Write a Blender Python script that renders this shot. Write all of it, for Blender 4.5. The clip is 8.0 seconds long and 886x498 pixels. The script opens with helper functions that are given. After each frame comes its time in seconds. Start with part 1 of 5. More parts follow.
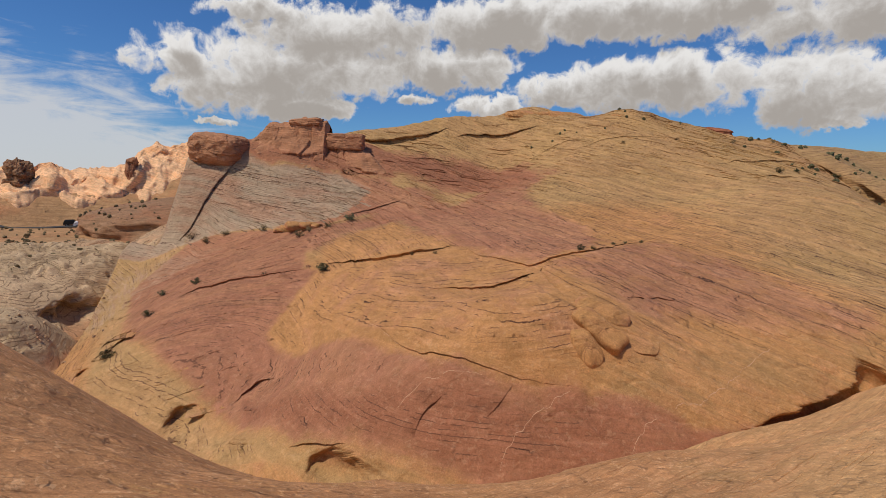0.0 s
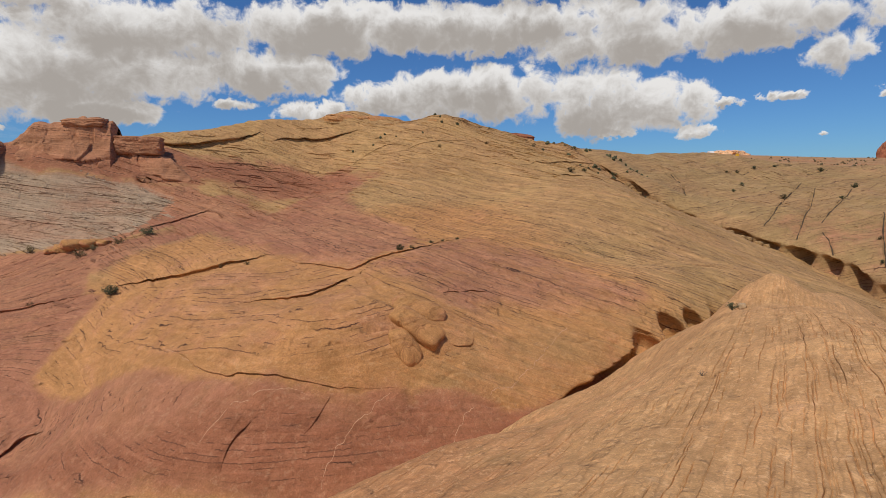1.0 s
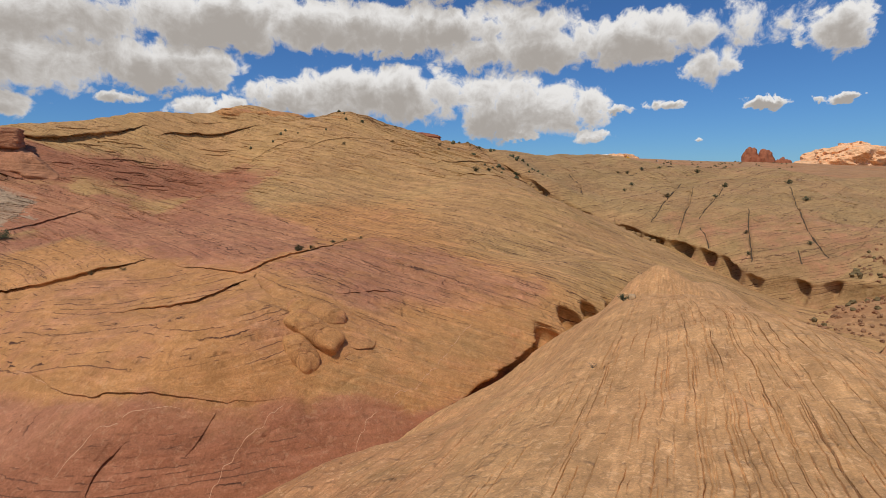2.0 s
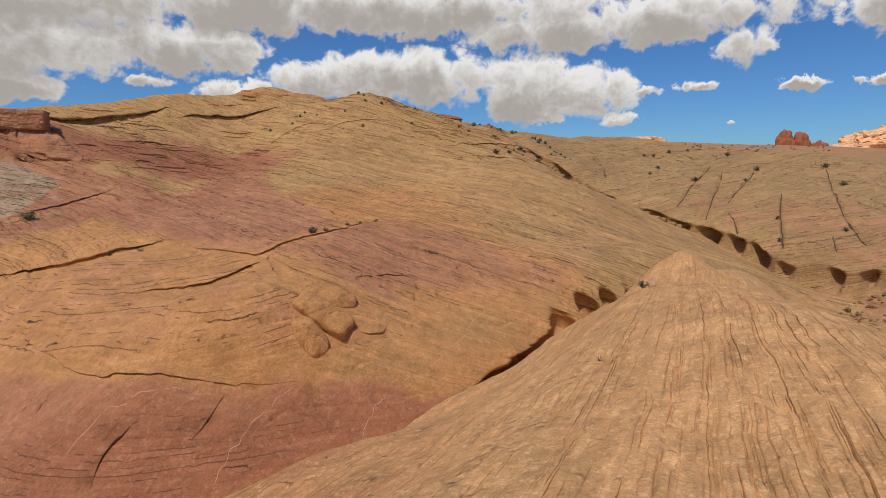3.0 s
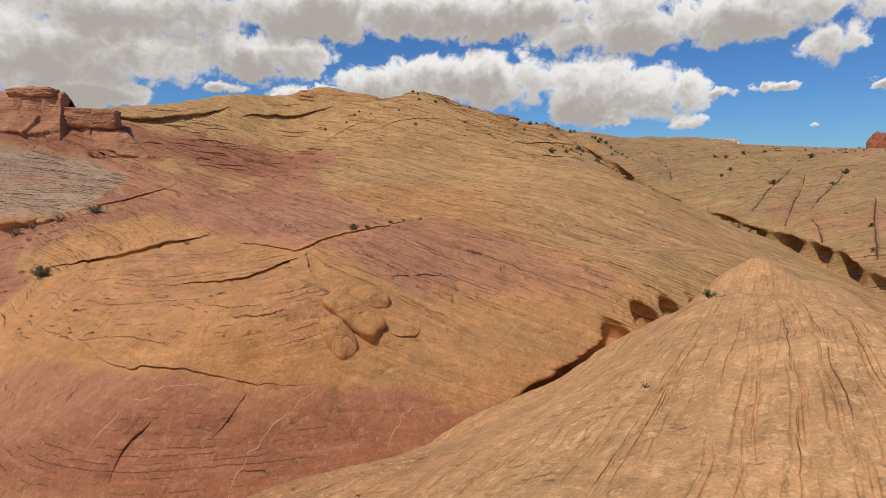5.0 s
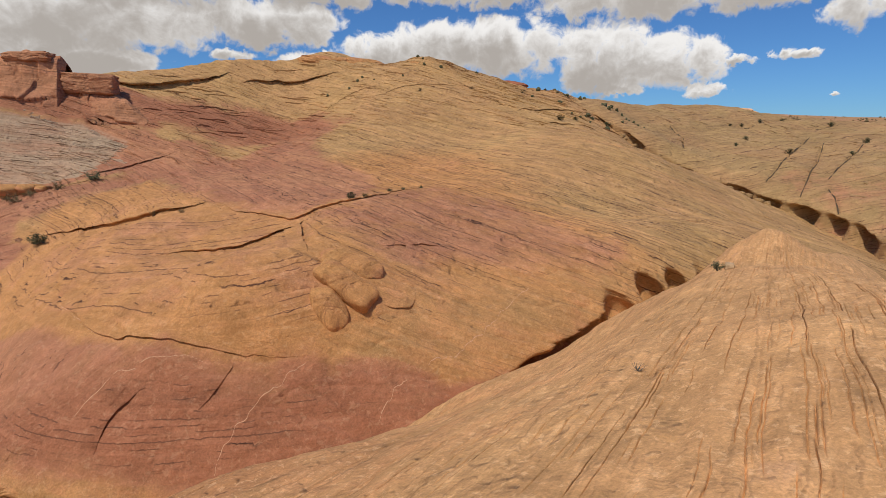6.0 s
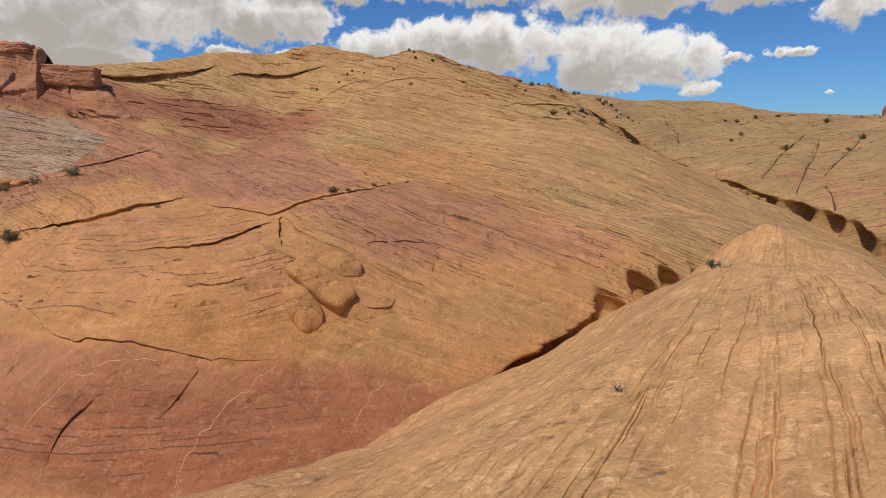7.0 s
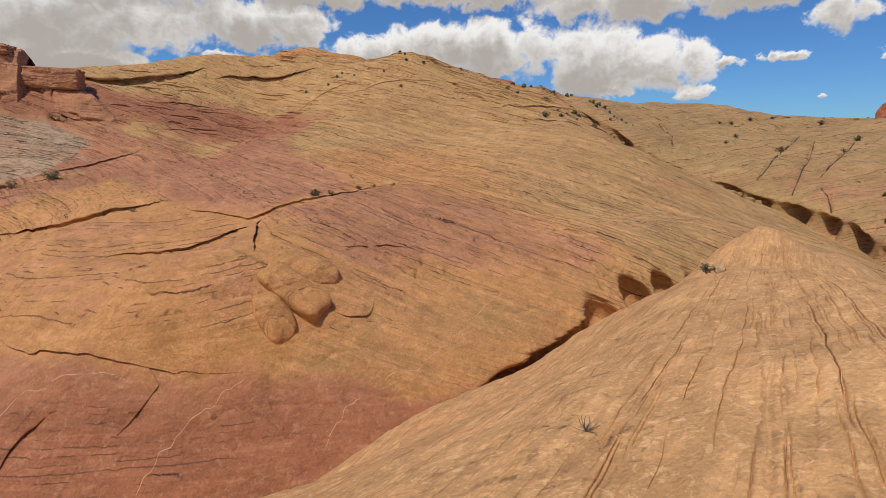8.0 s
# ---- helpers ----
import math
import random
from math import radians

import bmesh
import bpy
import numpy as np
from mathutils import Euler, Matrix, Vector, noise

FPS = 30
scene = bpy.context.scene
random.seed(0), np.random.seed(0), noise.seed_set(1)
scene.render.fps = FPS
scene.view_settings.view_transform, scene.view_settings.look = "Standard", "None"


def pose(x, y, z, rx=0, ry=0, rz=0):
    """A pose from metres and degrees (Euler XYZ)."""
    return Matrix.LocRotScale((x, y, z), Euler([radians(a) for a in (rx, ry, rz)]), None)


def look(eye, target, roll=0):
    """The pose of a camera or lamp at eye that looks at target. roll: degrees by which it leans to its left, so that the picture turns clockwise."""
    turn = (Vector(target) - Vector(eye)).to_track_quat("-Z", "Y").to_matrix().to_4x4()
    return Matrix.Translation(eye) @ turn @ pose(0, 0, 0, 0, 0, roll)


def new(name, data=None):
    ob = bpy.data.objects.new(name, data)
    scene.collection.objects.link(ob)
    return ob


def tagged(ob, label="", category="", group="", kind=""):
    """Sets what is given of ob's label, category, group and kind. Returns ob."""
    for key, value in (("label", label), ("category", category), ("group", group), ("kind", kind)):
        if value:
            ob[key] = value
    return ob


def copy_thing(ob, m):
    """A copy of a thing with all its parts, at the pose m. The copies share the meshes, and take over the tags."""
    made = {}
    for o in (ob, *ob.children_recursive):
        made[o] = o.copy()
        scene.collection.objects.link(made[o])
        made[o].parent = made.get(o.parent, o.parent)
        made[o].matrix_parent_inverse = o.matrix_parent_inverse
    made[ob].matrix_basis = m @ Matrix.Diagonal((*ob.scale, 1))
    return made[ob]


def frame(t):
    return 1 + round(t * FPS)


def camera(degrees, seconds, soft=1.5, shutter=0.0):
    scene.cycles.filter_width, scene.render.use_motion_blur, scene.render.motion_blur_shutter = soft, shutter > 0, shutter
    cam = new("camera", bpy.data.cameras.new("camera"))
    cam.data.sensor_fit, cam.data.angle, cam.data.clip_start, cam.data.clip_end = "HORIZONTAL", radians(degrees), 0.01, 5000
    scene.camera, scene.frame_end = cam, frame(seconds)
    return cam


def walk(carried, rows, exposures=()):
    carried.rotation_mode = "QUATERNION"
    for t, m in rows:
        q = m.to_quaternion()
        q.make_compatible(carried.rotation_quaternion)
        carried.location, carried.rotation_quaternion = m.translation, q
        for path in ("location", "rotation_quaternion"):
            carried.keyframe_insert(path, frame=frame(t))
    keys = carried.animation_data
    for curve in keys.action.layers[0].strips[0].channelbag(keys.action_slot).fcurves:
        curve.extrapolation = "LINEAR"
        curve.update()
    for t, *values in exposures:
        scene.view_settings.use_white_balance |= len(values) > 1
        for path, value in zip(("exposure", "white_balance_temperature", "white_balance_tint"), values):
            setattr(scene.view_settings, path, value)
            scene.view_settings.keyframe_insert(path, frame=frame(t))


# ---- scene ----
cam = camera(82.0, 8.0, 0.8)
# seconds, eye (x, y, z), yaw to the left, pitch up, lean
PATH = [
    (0, 0.000, -0.000, 1.700, -3.49, -8.03, 0.80),
    (0.5, 0.557, 0.316, 1.576, -13.80, -7.62, 0.30),
    (1, 1.209, 0.585, 1.357, -21.87, -7.22, -0.58),
    (1.5, 1.597, 0.870, 1.197, -29.67, -7.31, -0.42),
    (1.7, 1.734, 0.927, 1.179, -32.03, -7.18, -0.56),
    (2.8, 2.488, 1.240, 1.077, -29.82, -7.96, -0.26),
    (3, 2.625, 1.297, 1.059, -29.27, -9.04, -0.30),
    (3.5, 2.962, 1.506, 0.987, -28.60, -8.96, -0.27),
    (4, 3.251, 1.682, 0.888, -27.02, -8.93, -0.08),
    (4.5, 3.587, 2.023, 0.750, -23.15, -9.21, 0.27),
    (4.7, 3.739, 2.135, 0.709, -23.00, -8.65, 0.10),
    (5.8, 4.578, 2.749, 0.486, -21.69, -10.43, 0.20),
    (6, 4.730, 2.861, 0.445, -21.79, -11.96, 0.25),
    (6.5, 5.191, 3.172, 0.337, -22.50, -12.18, 0.01),
    (7, 5.577, 3.561, 0.220, -22.25, -12.26, 0.38),
    (7.5, 6.004, 3.905, 0.137, -22.37, -11.94, 0.10),
    (8, 6.420, 4.203, 0.043, -22.64, -11.79, 0.23),
]


def eye_pose(x, y, z, yaw, pitch, lean):
    a, b = radians(yaw), radians(pitch)
    ahead = Vector((-math.sin(a) * math.cos(b), math.cos(a) * math.cos(b), math.sin(b)))
    return look((x, y, z), Vector((x, y, z)) + ahead, lean)


walk(cam, [(t, eye_pose(*row)) for t, *row in PATH], [(0.0, -0.16), (1.5, -0.14), (4.0, -0.08), (6.0, 0.0), (8.0, 0.0)])

# ---- sky and sun ----
SUN_ELEV, SUN_AZ = 63.0, -114.0  # azimuth clockwise from +y
world = bpy.data.worlds.new("sky")
scene.world = world
world.use_nodes = True
nt, lk = world.node_tree, world.node_tree.links
nt.nodes.clear()


def math_node(tree, op, a, b=None, clamp=False):
    n = tree.nodes.new("ShaderNodeMath")
    n.operation, n.use_clamp = op, clamp
    for socket, value in zip(n.inputs, (a, b)):
        if value is None:
            continue
        if isinstance(value, (int, float)):
            socket.default_value = value
        else:
            tree.links.new(value, socket)
    return n.outputs[0]


def ramp(tree, value, low, high, smooth=True):
    n = tree.nodes.new("ShaderNodeMapRange")
    n.interpolation_type = "SMOOTHSTEP" if smooth else "LINEAR"
    n.inputs["From Min"].default_value, n.inputs["From Max"].default_value = low, high
    tree.links.new(value, n.inputs["Value"])
    return n.outputs[0]


def mix_rgb(tree, fac, a, b, blend="MIX"):
    n = tree.nodes.new("ShaderNodeMix")
    n.data_type, n.blend_type = "RGBA", blend
    for socket, value in ((n.inputs[0], fac), (n.inputs[6], a), (n.inputs[7], b)):
        if isinstance(value, (int, float)):
            socket.default_value = value
        elif isinstance(value, tuple):
            socket.default_value = (*value, 1.0)
        else:
            tree.links.new(value, socket)
    return n.outputs[2]


def noise_node(tree, vector, scale, detail=4.0, rough=0.55, distort=0.0):
    n = tree.nodes.new("ShaderNodeTexNoise")
    n.inputs["Scale"].default_value, n.inputs["Detail"].default_value = scale, detail
    n.inputs["Roughness"].default_value, n.inputs["Distortion"].default_value = rough, distort
    if vector is not None:
        tree.links.new(vector, n.inputs["Vector"])
    return n.outputs["Fac"]


sky = nt.nodes.new("ShaderNodeTexSky")
sky.sky_type, sky.sun_disc = "NISHITA", False
sky.sun_elevation, sky.sun_rotation = radians(SUN_ELEV), radians(SUN_AZ)
sky.altitude, sky.air_density, sky.dust_density, sky.ozone_density = 600.0, 1.0, 0.3, 3.0

# cumulus banks: azimuth, elevation, half width, half height in degrees
CLOUDS = [
    (-12.5, 10.9, 14.5, 3.3),
    (-19.1, 9.4, 6.3, 3.7),
    (-22.5, 10.9, 3.0, 1.8),
    (-6.7, 14.5, 12.7, 2.7),
    (3.0, 11.6, 7.9, 2.5),
    (-15.1, 15.9, 4.9, 1.5),
    (10.1, 15.9, 19.0, 2.6),
    (26.8, 16.0, 19.9, 2.4),
    (39.4, 13.9, 9.9, 2.2),
    (26.2, 9.4, 12.9, 2.9),
    (38.0, 8.6, 5.4, 3.4),
    (16.3, 9.2, 5.2, 2.0),
    (8.6, 7.6, 4.3, 1.1),
    (-0.1, 8.2, 2.3, 0.8),
    (-12.6, 7.0, 6.3, 1.3),
    (-19.8, 5.1, 1.7, 0.4),
    (53.6, 14.2, 11.6, 2.3),
    (59.1, 11.0, 2.8, 2.0),
    (68.4, 12.9, 2.6, 2.0),
    (50.8, 7.4, 1.5, 0.6),
    (54.7, 7.8, 1.5, 0.5),
    (63.8, 7.3, 1.9, 0.5),
    (69.4, 7.3, 1.3, 0.5),
    (57.9, 4.0, 0.8, 0.4),
    (40.6, 5.4, 1.5, 0.7),
    (47.3, 4.9, 2.5, 0.8),
    (42.9, 7.4, 6.4, 2.6),
    (-7.7, 25.1, 26.4, 4.8),
    (35.2, 23.7, 21.1, 4.7),

]
direction = nt.nodes.new("ShaderNodeTexCoord").outputs["Generated"]
split = nt.nodes.new("ShaderNodeSeparateXYZ")
lk.new(direction, split.inputs[0])
az = math_node(nt, "MULTIPLY", math_node(nt, "ARCTAN2", split.outputs[0], split.outputs[1]), 57.2958)
el = math_node(nt, "MULTIPLY", math_node(nt, "ARCSINE", split.outputs[2]), 57.2958)
az = math_node(nt, "ADD", az, math_node(nt, "MULTIPLY", math_node(nt, "SUBTRACT", noise_node(nt, direction, 16.0, 5, 0.6), 0.5), 7.0))
el = math_node(nt, "ADD", el, math_node(nt, "MULTIPLY", math_node(nt, "SUBTRACT", noise_node(nt, direction, 21.0, 5, 0.6, 0.5), 0.5), 3.2))
puff = noise_node(nt, direction, 7.0, 10.0, 0.58, 0.35)
wisp = noise_node(nt, direction, 30.0, 9.0, 0.6, 0.4)
dense = None
under = None
for ca, ce, wa, we in CLOUDS:
    u = math_node(nt, "DIVIDE", math_node(nt, "SUBTRACT", az, ca), wa)
    v = math_node(nt, "DIVIDE", math_node(nt, "SUBTRACT", el, ce), we)
    d = math_node(nt, "SUBTRACT", 1.0, math_node(nt, "ADD", math_node(nt, "MULTIPLY", u, u), math_node(nt, "MULTIPLY", v, v)))
    low = math_node(nt, "SUBTRACT", d, math_node(nt, "MULTIPLY", v, 0.9))
    dense = d if dense is None else math_node(nt, "MAXIMUM", dense, d)
    under = low if under is None else math_node(nt, "MAXIMUM", under, low)
body = math_node(nt, "ADD", math_node(nt, "MAXIMUM", dense, -1.6), math_node(nt, "MULTIPLY", math_node(nt, "SUBTRACT", puff, 0.5), 3.6))
body = math_node(nt, "ADD", body, math_node(nt, "MULTIPLY", math_node(nt, "SUBTRACT", wisp, 0.5), 2.6))
cover = ramp(nt, body, -0.25, 0.45)
# a thin veil of high cloud low in the west
fibre = nt.nodes.new("ShaderNodeMapping")
fibre.inputs["Scale"].default_value = (3.0, 3.0, 14.0)
fibre.inputs["Rotation"].default_value = (0.25, 0.2, 0.0)
lk.new(direction, fibre.inputs[0])
thread = noise_node(nt, fibre.outputs[0], 2.2, 9, 0.62, 0.8)
edge = math_node(nt, "SUBTRACT", math_node(nt, "SUBTRACT", -2.4, math_node(nt, "MULTIPLY", az, 0.37)), el)
edge = math_node(nt, "ADD", edge, math_node(nt, "MULTIPLY", math_node(nt, "SUBTRACT", thread, 0.5), 16.0))
veil = math_node(nt, "MULTIPLY", math_node(nt, "MULTIPLY", ramp(nt, edge, -1.0, 5.0), ramp(nt, az, -10.0, -22.0)), 0.85)
# bellies are greyer than the tops
belly = math_node(nt, "ADD", math_node(nt, "MINIMUM", under, 1.6), math_node(nt, "MULTIPLY", math_node(nt, "SUBTRACT", puff, 0.5), 3.4))
belly = math_node(nt, "ADD", belly, math_node(nt, "MULTIPLY", math_node(nt, "SUBTRACT", wisp, 0.5), 1.6))
shade = ramp(nt, belly, -0.1, 1.4)
cloud_colour = mix_rgb(nt, shade, (9.8, 9.6, 9.4), (4.8, 4.4, 4.05))
deep = mix_rgb(nt, 1.0, sky.outputs[0], (0.42, 0.72, 1.08), "MULTIPLY")
deep = mix_rgb(nt, veil, deep, (7.4, 7.5, 7.7))
final = mix_rgb(nt, cover, deep, cloud_colour)
back = nt.nodes.new("ShaderNodeBackground")
back.inputs["Strength"].default_value = 0.09
lk.new(final, back.inputs["Color"])
lk.new(back.outputs[0], nt.nodes.new("ShaderNodeOutputWorld").inputs[0])

sun = new("sun", bpy.data.lights.new("sun", "SUN"))
sun.data.energy, sun.data.angle, sun.data.color = 3.3, radians(4.0), (1.0, 0.92, 0.79)
sa, se = radians(SUN_AZ), radians(SUN_ELEV)
sun.matrix_world = look((math.sin(sa) * math.cos(se) * 90, math.cos(sa) * math.cos(se) * 90, math.sin(se) * 90), (0, 0, 0))


# ---- materials ----
def shell(name, rough=0.9):
    m = bpy.data.materials.new(name)
    m.use_nodes = True
    t = m.node_tree
    b = t.nodes["Principled BSDF"]
    b.inputs["Roughness"].default_value = rough
    b.inputs["Specular IOR Level"].default_value = 0.25
    return m, t, b


def place(tree, scale=(1, 1, 1), turn=(0, 0, 0)):
    """Object coordinates, turned and scaled."""
    c = tree.nodes.new("ShaderNodeTexCoord")
    g = tree.nodes.new("ShaderNodeMapping")
    g.inputs["Scale"].default_value = scale
    g.inputs["Rotation"].default_value = tuple(radians(a) for a in turn)
    tree.links.new(c.outputs["Object"], g.inputs[0])
    return g.outputs[0]


def bump(tree, bsdf, layers):
    last = None
    for height, strength, distance in layers:
        n = tree.nodes.new("ShaderNodeBump")
        n.inputs["Strength"].default_value, n.inputs["Distance"].default_value = strength, distance
        tree.links.new(height, n.inputs["Height"])
        if last is not None:
            tree.links.new(last, n.inputs["Normal"])
        last = n.outputs[0]
    tree.links.new(last, bsdf.inputs["Normal"])


def strata(t, xyz, q, k, width, keep, size, seed):
    """Broken bed edges: a shadow line painted at each bed's top, and its step."""
    sway = math_node(t, "MULTIPLY", math_node(t, "SUBTRACT", noise_node(t, xyz, 0.8 * size, 4, 0.6), 0.5), 0.9)
    run = math_node(t, "ADD", math_node(t, "ADD", math_node(t, "MULTIPLY", q, k), sway), seed)
    cell = math_node(t, "FLOOR", run)
    rise = math_node(t, "SUBTRACT", run, cell)
    dice = t.nodes.new("ShaderNodeTexWhiteNoise")
    dice.noise_dimensions = "1D"
    t.links.new(cell, dice.inputs["W"])
    parts = t.nodes.new("ShaderNodeSeparateXYZ")
    t.links.new(xyz, parts.inputs[0])
    join = t.nodes.new("ShaderNodeCombineXYZ")
    t.links.new(parts.outputs[0], join.inputs[0])
    t.links.new(parts.outputs[1], join.inputs[1])
    t.links.new(math_node(t, "MULTIPLY", cell, 7.31), join.inputs[2])
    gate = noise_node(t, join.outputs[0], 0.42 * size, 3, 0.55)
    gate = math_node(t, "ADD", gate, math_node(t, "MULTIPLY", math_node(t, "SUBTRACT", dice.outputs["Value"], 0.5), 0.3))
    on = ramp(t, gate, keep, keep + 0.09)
    shadow_line = math_node(t, "MULTIPLY", on, ramp(t, rise, 1.0 - width, 1.0 - 0.35 * width))
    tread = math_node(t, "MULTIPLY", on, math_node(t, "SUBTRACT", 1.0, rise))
    return shadow_line, tread


def sandstone(name, ochre, pink, pale, normal=(0.2, -0.18, 1.0), low=0.4, high=5.0, zones=True, line=0.6, size=1.0, wobble=0.12, spots=0.4, thick=1.0, field=False, white=(0.41, 0.295, 0.205)):
    """Layered desert sandstone: beds of colour, shadow lines painted at bed edges, flecks, stains and grain."""
    m, t, b = shell(name, 0.92)
    base = place(t)
    broad = noise_node(t, base, 0.13 * size, 5, 0.6, 0.8)
    middle = noise_node(t, base, 0.9 * size, 7, 0.62, 0.4)
    patch = noise_node(t, base, 3.2 * size, 4, 0.6, 0.8)
    fine = noise_node(t, base, 16.0 * size, 7, 0.75)
    xyz = t.nodes.new("ShaderNodeSeparateXYZ")
    t.links.new(base, xyz.inputs[0])
    if field:
        layer = t.nodes.new("ShaderNodeVertexColor")
        layer.layer_name = "beds"
        laid = t.nodes.new("ShaderNodeSeparateColor")
        t.links.new(layer.outputs[0], laid.inputs[0])
        q = laid.outputs[0]
    else:
        dot = t.nodes.new("ShaderNodeVectorMath")
        dot.operation = "DOT_PRODUCT"
        dot.inputs[1].default_value = normal
        t.links.new(base, dot.inputs[0])
        q = math_node(t, "ADD", dot.outputs["Value"], math_node(t, "MULTIPLY", math_node(t, "SUBTRACT", noise_node(t, base, 0.11 * size, 3, 0.5), 0.5), wobble * 10))

    def streaks(along, across, detail=4):
        join = t.nodes.new("ShaderNodeCombineXYZ")
        t.links.new(math_node(t, "MULTIPLY", xyz.outputs[0], along), join.inputs[0])
        t.links.new(math_node(t, "MULTIPLY", xyz.outputs[1], along), join.inputs[1])
        t.links.new(math_node(t, "MULTIPLY", q, across), join.inputs[2])
        return noise_node(t, join.outputs[0], 1.0, detail, 0.62, 0.2)

    band = streaks(low * 0.5, high * 0.3)
    lamina = streaks(low * 1.5, high * 2.2, 5)
    shadow1, tread1 = strata(t, base, q, 0.8 * high, 0.12 * thick, 0.57, 1.4 * size, 0.0)
    shadow2, tread2 = strata(t, base, q, 2.6 * high, 0.26 * thick, 0.485, 2.4 * size, 40.5)
    if field:
        calm = math_node(t, "SUBTRACT", 1.0, laid.outputs[2])
        shadow1, tread1, shadow2, tread2 = (math_node(t, "MULTIPLY", value, calm) for value in (shadow1, tread1, shadow2, tread2))
    warm = mix_rgb(t, ramp(t, broad, 0.35, 0.68), ochre, tuple(0.78 * a + 0.22 * c for a, c in zip(ochre, pink)))
    dull = mix_rgb(t, ramp(t, band, 0.35, 0.65), pink, tuple(0.78 * a + 0.22 * c for a, c in zip(pink, ochre)))
    if zones:
        zone = t.nodes.new("ShaderNodeVertexColor")
        zone.layer_name = "zone"
        channel = t.nodes.new("ShaderNodeSeparateColor")
        t.links.new(zone.outputs[0], channel.inputs[0])
        ragged = math_node(t, "MULTIPLY", math_node(t, "SUBTRACT", middle, 0.5), 0.55)
        ragged = math_node(t, "ADD", ragged, math_node(t, "MULTIPLY", math_node(t, "SUBTRACT", band, 0.5), 1.3))
        ragged = math_node(t, "ADD", ragged, math_node(t, "MULTIPLY", math_node(t, "SUBTRACT", lamina, 0.5), 0.5))
        cloudy = math_node(t, "SUBTRACT", noise_node(t, base, 0.32 * size, 6, 0.62, 1.0), 0.5)
        if field:
            warm = mix_rgb(t, ramp(t, math_node(t, "ADD", laid.outputs[1], math_node(t, "MULTIPLY", ragged, 0.5)), 0.2, 0.8), warm, (0.480, 0.235, 0.094))
        red = ramp(t, math_node(t, "ADD", math_node(t, "ADD", channel.outputs[0], math_node(t, "MULTIPLY", ragged, 0.8)), math_node(t, "MULTIPLY", cloudy, 1.3)), 0.15, 0.9)
        light = ramp(t, math_node(t, "ADD", channel.outputs[1], math_node(t, "MULTIPLY", ragged, 0.8)), 0.35, 0.65)
        dusk = ramp(t, math_node(t, "ADD", math_node(t, "ADD", channel.outputs[2], math_node(t, "MULTIPLY", ragged, 0.7)), math_node(t, "MULTIPLY", cloudy, 0.8)), 0.15, 1.0)
        col = mix_rgb(t, red, warm, dull)
        col = mix_rgb(t, light, col, mix_rgb(t, ramp(t, band, 0.40, 0.64), white, tuple(0.86 * a * k for a, k in zip(white, (1.0, 0.80, 0.74)))))
        col = mix_rgb(t, math_node(t, "MULTIPLY", dusk, 0.8), col, (0.300, 0.117, 0.064))
    else:
        col = mix_rgb(t, ramp(t, band, 0.46, 0.66), warm, dull)
    for value, a, c in ((middle, 0.86, 1.12), (band, 0.87, 1.12), (lamina, 0.84, 1.14), (patch, 0.88, 1.12), (fine, 0.72, 1.26)):
        col = mix_rgb(t, 1.0, col, mix_rgb(t, ramp(t, value, 0.3, 0.7, False), (a, a, a * 0.98), (c, c, c)), "MULTIPLY")
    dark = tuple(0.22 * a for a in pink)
    blotch = noise_node(t, base, 4.5 * size, 7, 0.68, 0.8)
    fleck = mix_rgb(t, 0.4, mix_rgb(t, 1.0, col, (1.3, 1.32, 1.35), "MULTIPLY"), pale)
    col = mix_rgb(t, math_node(t, "MULTIPLY", ramp(t, blotch, 0.56, 0.61), spots), col, fleck)
    col = mix_rgb(t, math_node(t, "MULTIPLY", ramp(t, lamina, 0.58, 0.66), spots * 0.35), col, fleck)
    stain = noise_node(t, base, 1.7 * size, 8, 0.72, 1.0)
    col = mix_rgb(t, math_node(t, "MULTIPLY", ramp(t, stain, 0.59, 0.66), 0.2), col, dark)
    # dark shadow under each bed step, put into the colour
    col = mix_rgb(t, math_node(t, "MULTIPLY", shadow1, line), col, dark)
    col = mix_rgb(t, math_node(t, "MULTIPLY", shadow2, line * 0.8), col, tuple(1.4 * a for a in dark))
    t.links.new(col, b.inputs["Base Color"])
    if field:
        band, lamina = (math_node(t, "MULTIPLY", math_node(t, "SUBTRACT", value, 0.5), calm) for value in (band, lamina))
    bump(t, b, [(middle, 0.6, 0.25 / size), (band, 0.5, 0.3 / size), (tread1, 0.9, 0.12 / size), (tread2, 0.9, 0.05 / size), (lamina, 0.6, 0.04 / size), (patch, 0.6, 0.05 / size), (fine, 0.8, 0.018 / size)])
    return m


OCHRE, PINK, PALE = (0.450, 0.268, 0.116), (0.380, 0.162, 0.096), (0.56, 0.38, 0.23)
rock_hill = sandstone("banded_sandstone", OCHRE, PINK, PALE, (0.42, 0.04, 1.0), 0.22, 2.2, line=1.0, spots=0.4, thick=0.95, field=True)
rock_ridge = sandstone("tan_slickrock", (0.57, 0.318, 0.145), (0.49, 0.230, 0.104), (0.74, 0.48, 0.27), (-0.56, 0.83, 0.12), 0.9, 3.0, True, 0.35, 2.1, 0.03, 0.8, 0.8)
rock_dome = sandstone("tan_sandstone", (0.37, 0.235, 0.108), PINK, PALE, (-0.1, 0.25, 1.0), 0.2, 1.8, line=0.9, wobble=0.2, spots=0.15)
rock_knob = sandstone("ochre_knob_sandstone", (0.505, 0.255, 0.100), PINK, PALE, (0.5, -0.3, 1.0), 0.4, 3.0, False, 0.25, 1.0, 0.05, 0.2)
